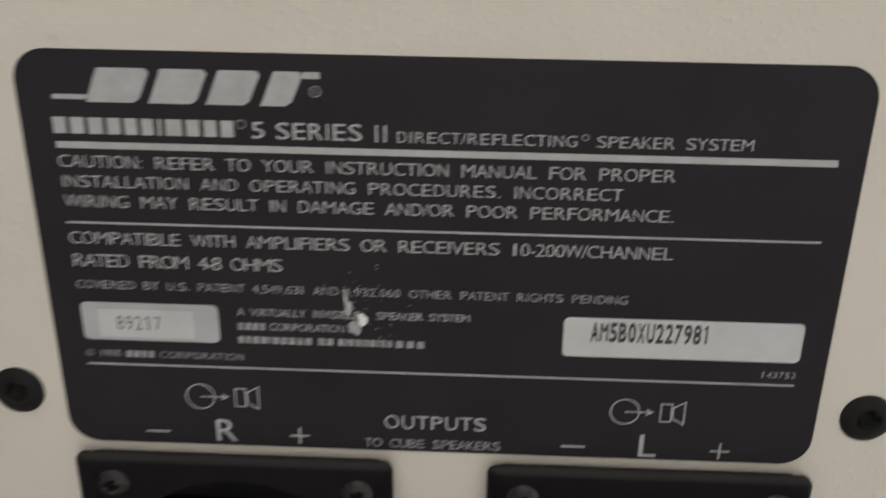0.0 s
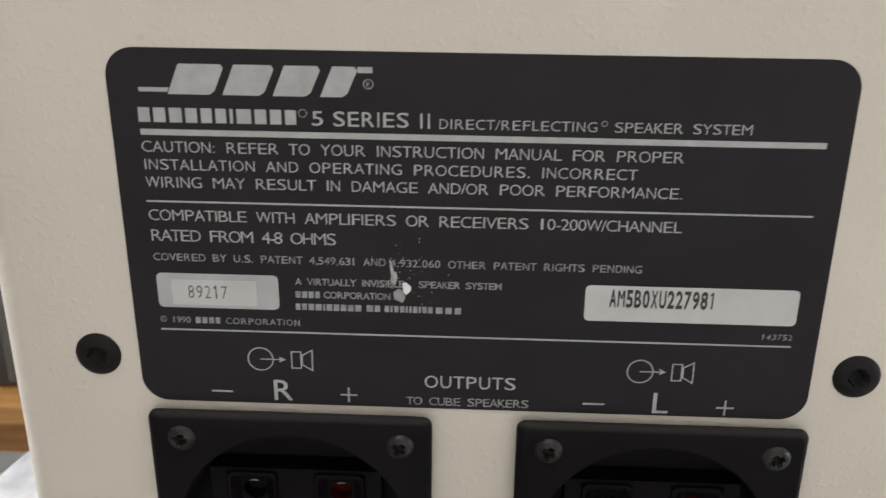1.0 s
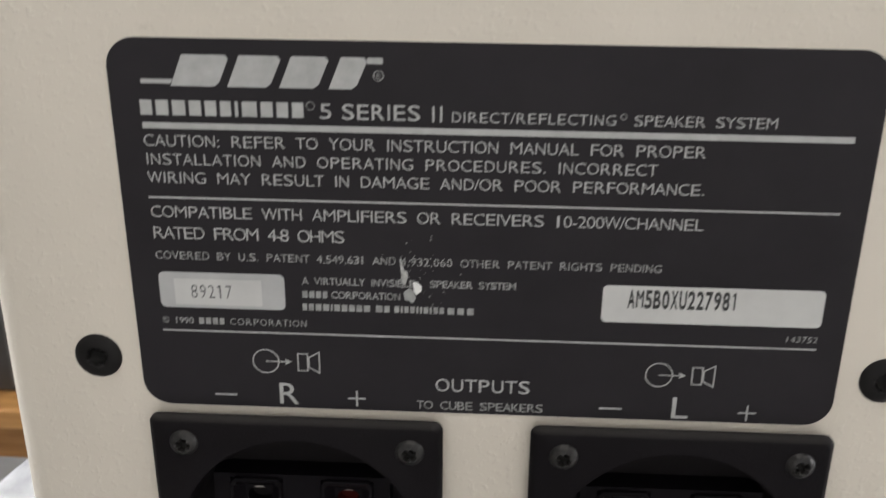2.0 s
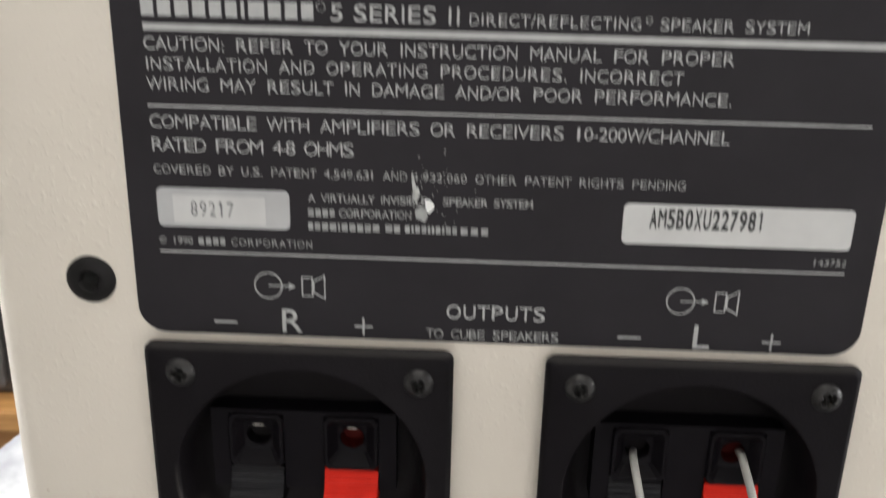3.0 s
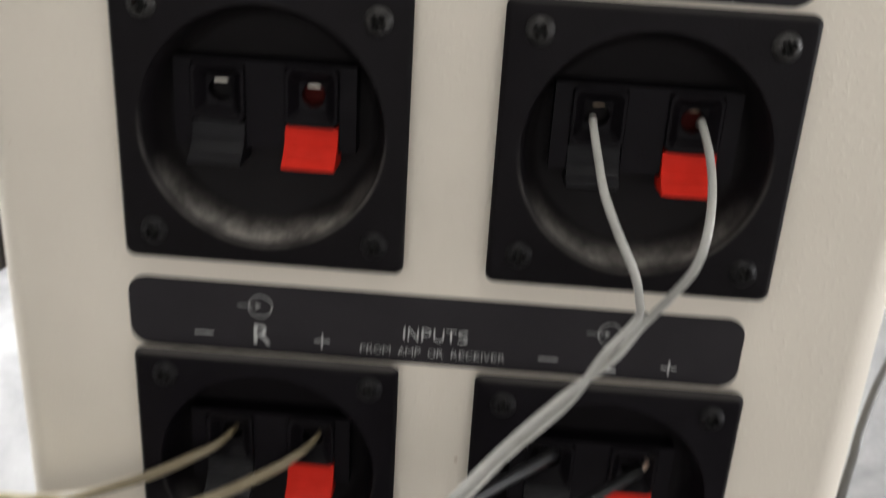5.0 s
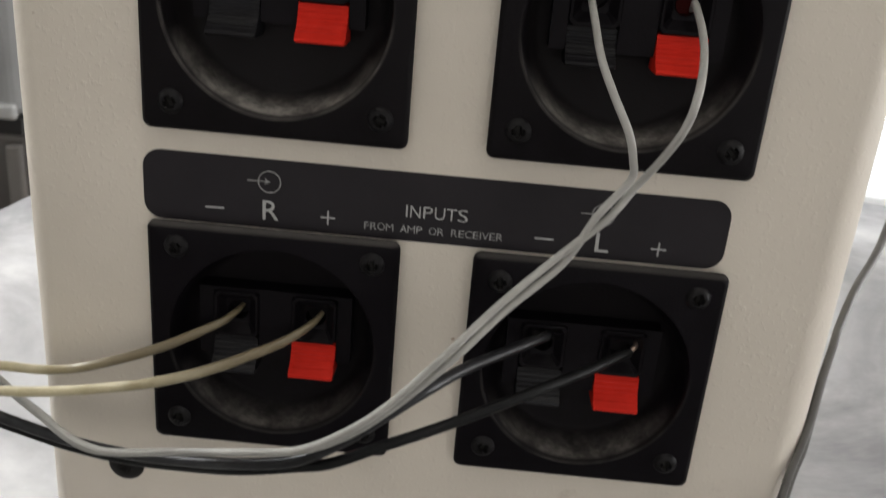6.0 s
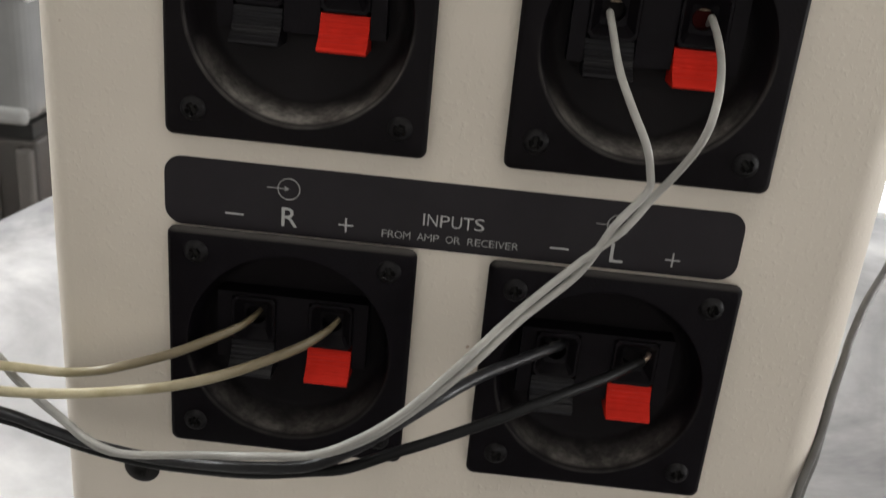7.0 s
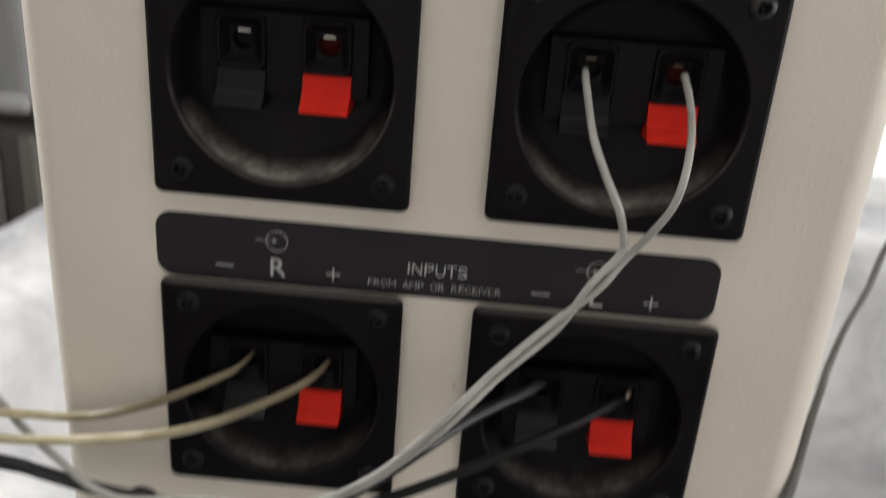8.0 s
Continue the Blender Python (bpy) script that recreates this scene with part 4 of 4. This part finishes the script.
wire("speaker_wire", "thin grey-white two-core speaker wire plugged into the upper terminals", [
    ("core", [(50.0, 6.0, 130.0), (49.5, 3.0, 131.3), (48.8, -2.0, 132.2), (48.9, -12.0, 128.6), (47.9, -22.0, 125.0), (46.0, -31.0, 120.6), (44.8, -31.5, 114.4), (42.3, -28.0, 107.0), (38.3, -26.0, 99.8), (33.2, -29.0, 93.7)] + white_tail, 0.8, WHITE_PVC),
    ("core", [(28.8, 6.0, 129.0), (28.2, 3.0, 130.3), (27.6, -2.0, 131.3), (28.3, -11.0, 126.9), (29.3, -19.0, 122.5), (32.0, -25.0, 116.9), (35.1, -28.0, 111.2), (36.7, -28.0, 106.0), (36.9, -27.5, 101.7), (31.4, -29.3, 94.6)] + beside(white_tail[:3], 1.3, 0.5, -1.4) + beside(white_tail[3:5], 0.7, 0.9, -1.2) + beside(white_tail[5:9], 0.2, 1.2, -1.1) + beside(white_tail[9:], -0.7, 0.8, -1.2), 0.8, WHITE_PVC),
])
black_tail = [(-25.2, -37.0, 36.0), (-38.5, -33.0, 30.8), (-53.6, -24.5, 23.9), (-68.1, -19.0, 20.1), (-82.7, -17.0, 20.8), (-93.4, -20.0, 26.5), (-99.2, -24.0, 31.6),
              (-108, -36, 42), (-128, -44, 36), (-155, -40, 8), (-188, 8, -33), (-222, 34, -43.4)]
wire("speaker_wire", "black and smoky two-core speaker wire plugged into the lower terminals", [
    ("core", [(28.4, 6.0, 48.6), (28.0, 3.0, 50.6), (27.3, 0.0, 51.6), (18.0, -10.0, 52.0), (8.7, -22.0, 53.4), (0.4, -34.0, 53.9), (-7.3, -39.0, 50.1), (-15.4, -39.0, 43.3)] + black_tail, 1.35, SMOKE_PVC),
    ("core", [(48.0, -0.2, 49.9), (44.6, -3.2, 49.7), (37.2, -10.0, 49.1), (24.8, -20.0, 48.3), (12.1, -28.0, 46.0), (0.1, -34.0, 43.4), (-8.2, -37.0, 41.2), (-17.6, -38.0, 36.9)] + beside(black_tail, -0.3, 1.4, -2.6), 1.25, BLACK_PVC),
    ("sleeve_end", [(28.3, 4.0, 49.9), (28.0, 2.6, 50.7), (27.6, 1.0, 51.4), (27.0, -0.2, 51.62), (25.0, -2.5, 51.75)], 1.38, PALE_PVC),
    ("bare_end", [(49.4, 6.0, 49.6), (49.9, 3.0, 50.9), (49.5, 0.9, 50.8), (48.5, -0.1, 50.3), (47.0, -1.2, 49.85)], 0.62, TINNED),
])
wire("speaker_wire", "yellowed clear two-core speaker wire plugged into the lower terminals", [
    ("core", [(-46.2, 6.0, 50.4), (-46.9, 3.5, 49.9), (-48.2, 1.0, 49.2), (-51.5, -2.0, 47.6), (-64.5, -6.5, 42.1), (-77.5, -9.0, 37.9), (-85.1, -8.0, 35.1), (-92.2, -8.0, 34.1), (-98.7, -9.0, 34.7), (-104.1, -12.0, 36.6), (-120, -18, 40), (-150, -18, 30), (-196, 30, -20), (-240, 78, -43.7)], 1.2, BROWN_PVC),
    ("core", [(-26.2, 6.0, 50.9), (-26.9, 3.5, 50.2), (-28.4, 0.4, 49.2), (-31.8, -3.0, 47.5), (-36.6, -6.0, 45.5), (-48.2, -15.0, 43.5), (-60.1, -20.0, 41.4), (-73.9, -19.0, 37.5), (-88.0, -18.0, 34.5), (-101.6, -18.0, 33.4), (-120, -22, 36), (-150, -24, 27), (-192, 24, -22), (-234, 70, -43.7)], 1.25, CREAM_PVC),
], taper=26)
cord_run = [(310, 240, 175), (220, 160, 110), (163, 108, 88), (134.3, 70, 71.5), (120.6, 46, 64.0), (110.3, 30, 58.7), (104.2, 19.5, 52.8), (101.6, 14.0, 49.6), (99.2, 10.0, 41.0)]
cord_drop = [(97.6, 6.5, 31.0), (95.3, 3.0, 24.1), (93.3, 0.2, 19.3), (92.1, -1.6, 12.5), (91.5, -2.2, 4.4), (92.0, -2.4, -10.0), (95.0, -3.0, -28.0), (101.0, -4.0, -40.0), (108, -6, -43.6), (125, -12, -43.9), (180, -35, -43.9), (260, -50, -43.9), (420, -40, -43.9)]
wire("power_cord", "grey two-core cord hanging beside the module to the table", [
    ("core", cord_run + cord_drop, 1.05, GREY_PVC),
    ("core", beside(cord_run[:-1], 0.6, 1.5, -0.5) + beside(cord_run[-1:], 0.9, 1.6, -0.2) + beside(cord_drop[:1], 0.9, 1.5, 0.0) + beside(cord_drop[1:], 1.3, 0.9, 0.2), 1.05, GREY_PVC),
])

# ---- bench with a machine, beyond the table ----
bench = thing("wooden_bench", (0, 0, 0), "low orange-brown wooden bench against the far side", "bench")
BY, BZ = 0.81, 0.438
part("top_board", box_bm(-1.75, -0.36, BY, BY + 0.62, BZ - 0.027, BZ, bevel=0.003), WOOD, bench)
part("apron", box_bm(-1.70, -0.41, BY + 0.05, BY + 0.07, BZ - 0.1, BZ - 0.0272), WOOD, bench)
for lx in (-1.66, -0.46):
    for ly in (BY + 0.06, BY + 0.55):
        part("leg", box_bm(lx - 0.03, lx + 0.03, ly - 0.03, ly + 0.03, 0, BZ - 0.0272, bevel=0.003), WOOD, bench)
machine = thing("metal_cabinet", (0, BY + 0.04, BZ), "grey enamelled metal cabinet with a dark ribbed front, on the bench", "cabinet")
RIGHT = -0.507
part("body", box_bm(-1.6, RIGHT, 0, 0.5, 0.176, 0.346, bevel=0.02, segments=5), MACHINE, machine)
lid = box_bm(-1.61, RIGHT + 0.007, -0.008, 0.51, 0.3462, 0.40, bevel=0.006)
part("lid", lid, LID, machine, "white lid over the cabinet")
part("lid_skirt", box_bm(RIGHT + 0.0005, RIGHT + 0.0065, -0.004, 0.5, 0.318, 0.3461, bevel=0.002), LID, machine, "white skirt of the lid")
part("trim", box_bm(-1.595, RIGHT - 0.004, -0.010, 0.004, 0.1775, 0.197, bevel=0.006, segments=3), RIDGE, machine, "pale rounded trim rail")
part("gap_strip", box_bm(-1.59, RIGHT - 0.006, 0.008, 0.49, 0.1565, 0.1758), DARK_PANEL, machine, "black recessed strip")
part("plinth", box_bm(-1.598, RIGHT, 0.004, 0.498, 0.0, 0.1563, bevel=0.004), PLINTH_GREY, machine)
for k in range(24):
    x = RIGHT - 0.003 - 0.0445 * k
    part("rib", box_bm(x - 0.019, x, -0.007, 0.006, 0.012, 0.148, bevel=0.004), RIB, machine)
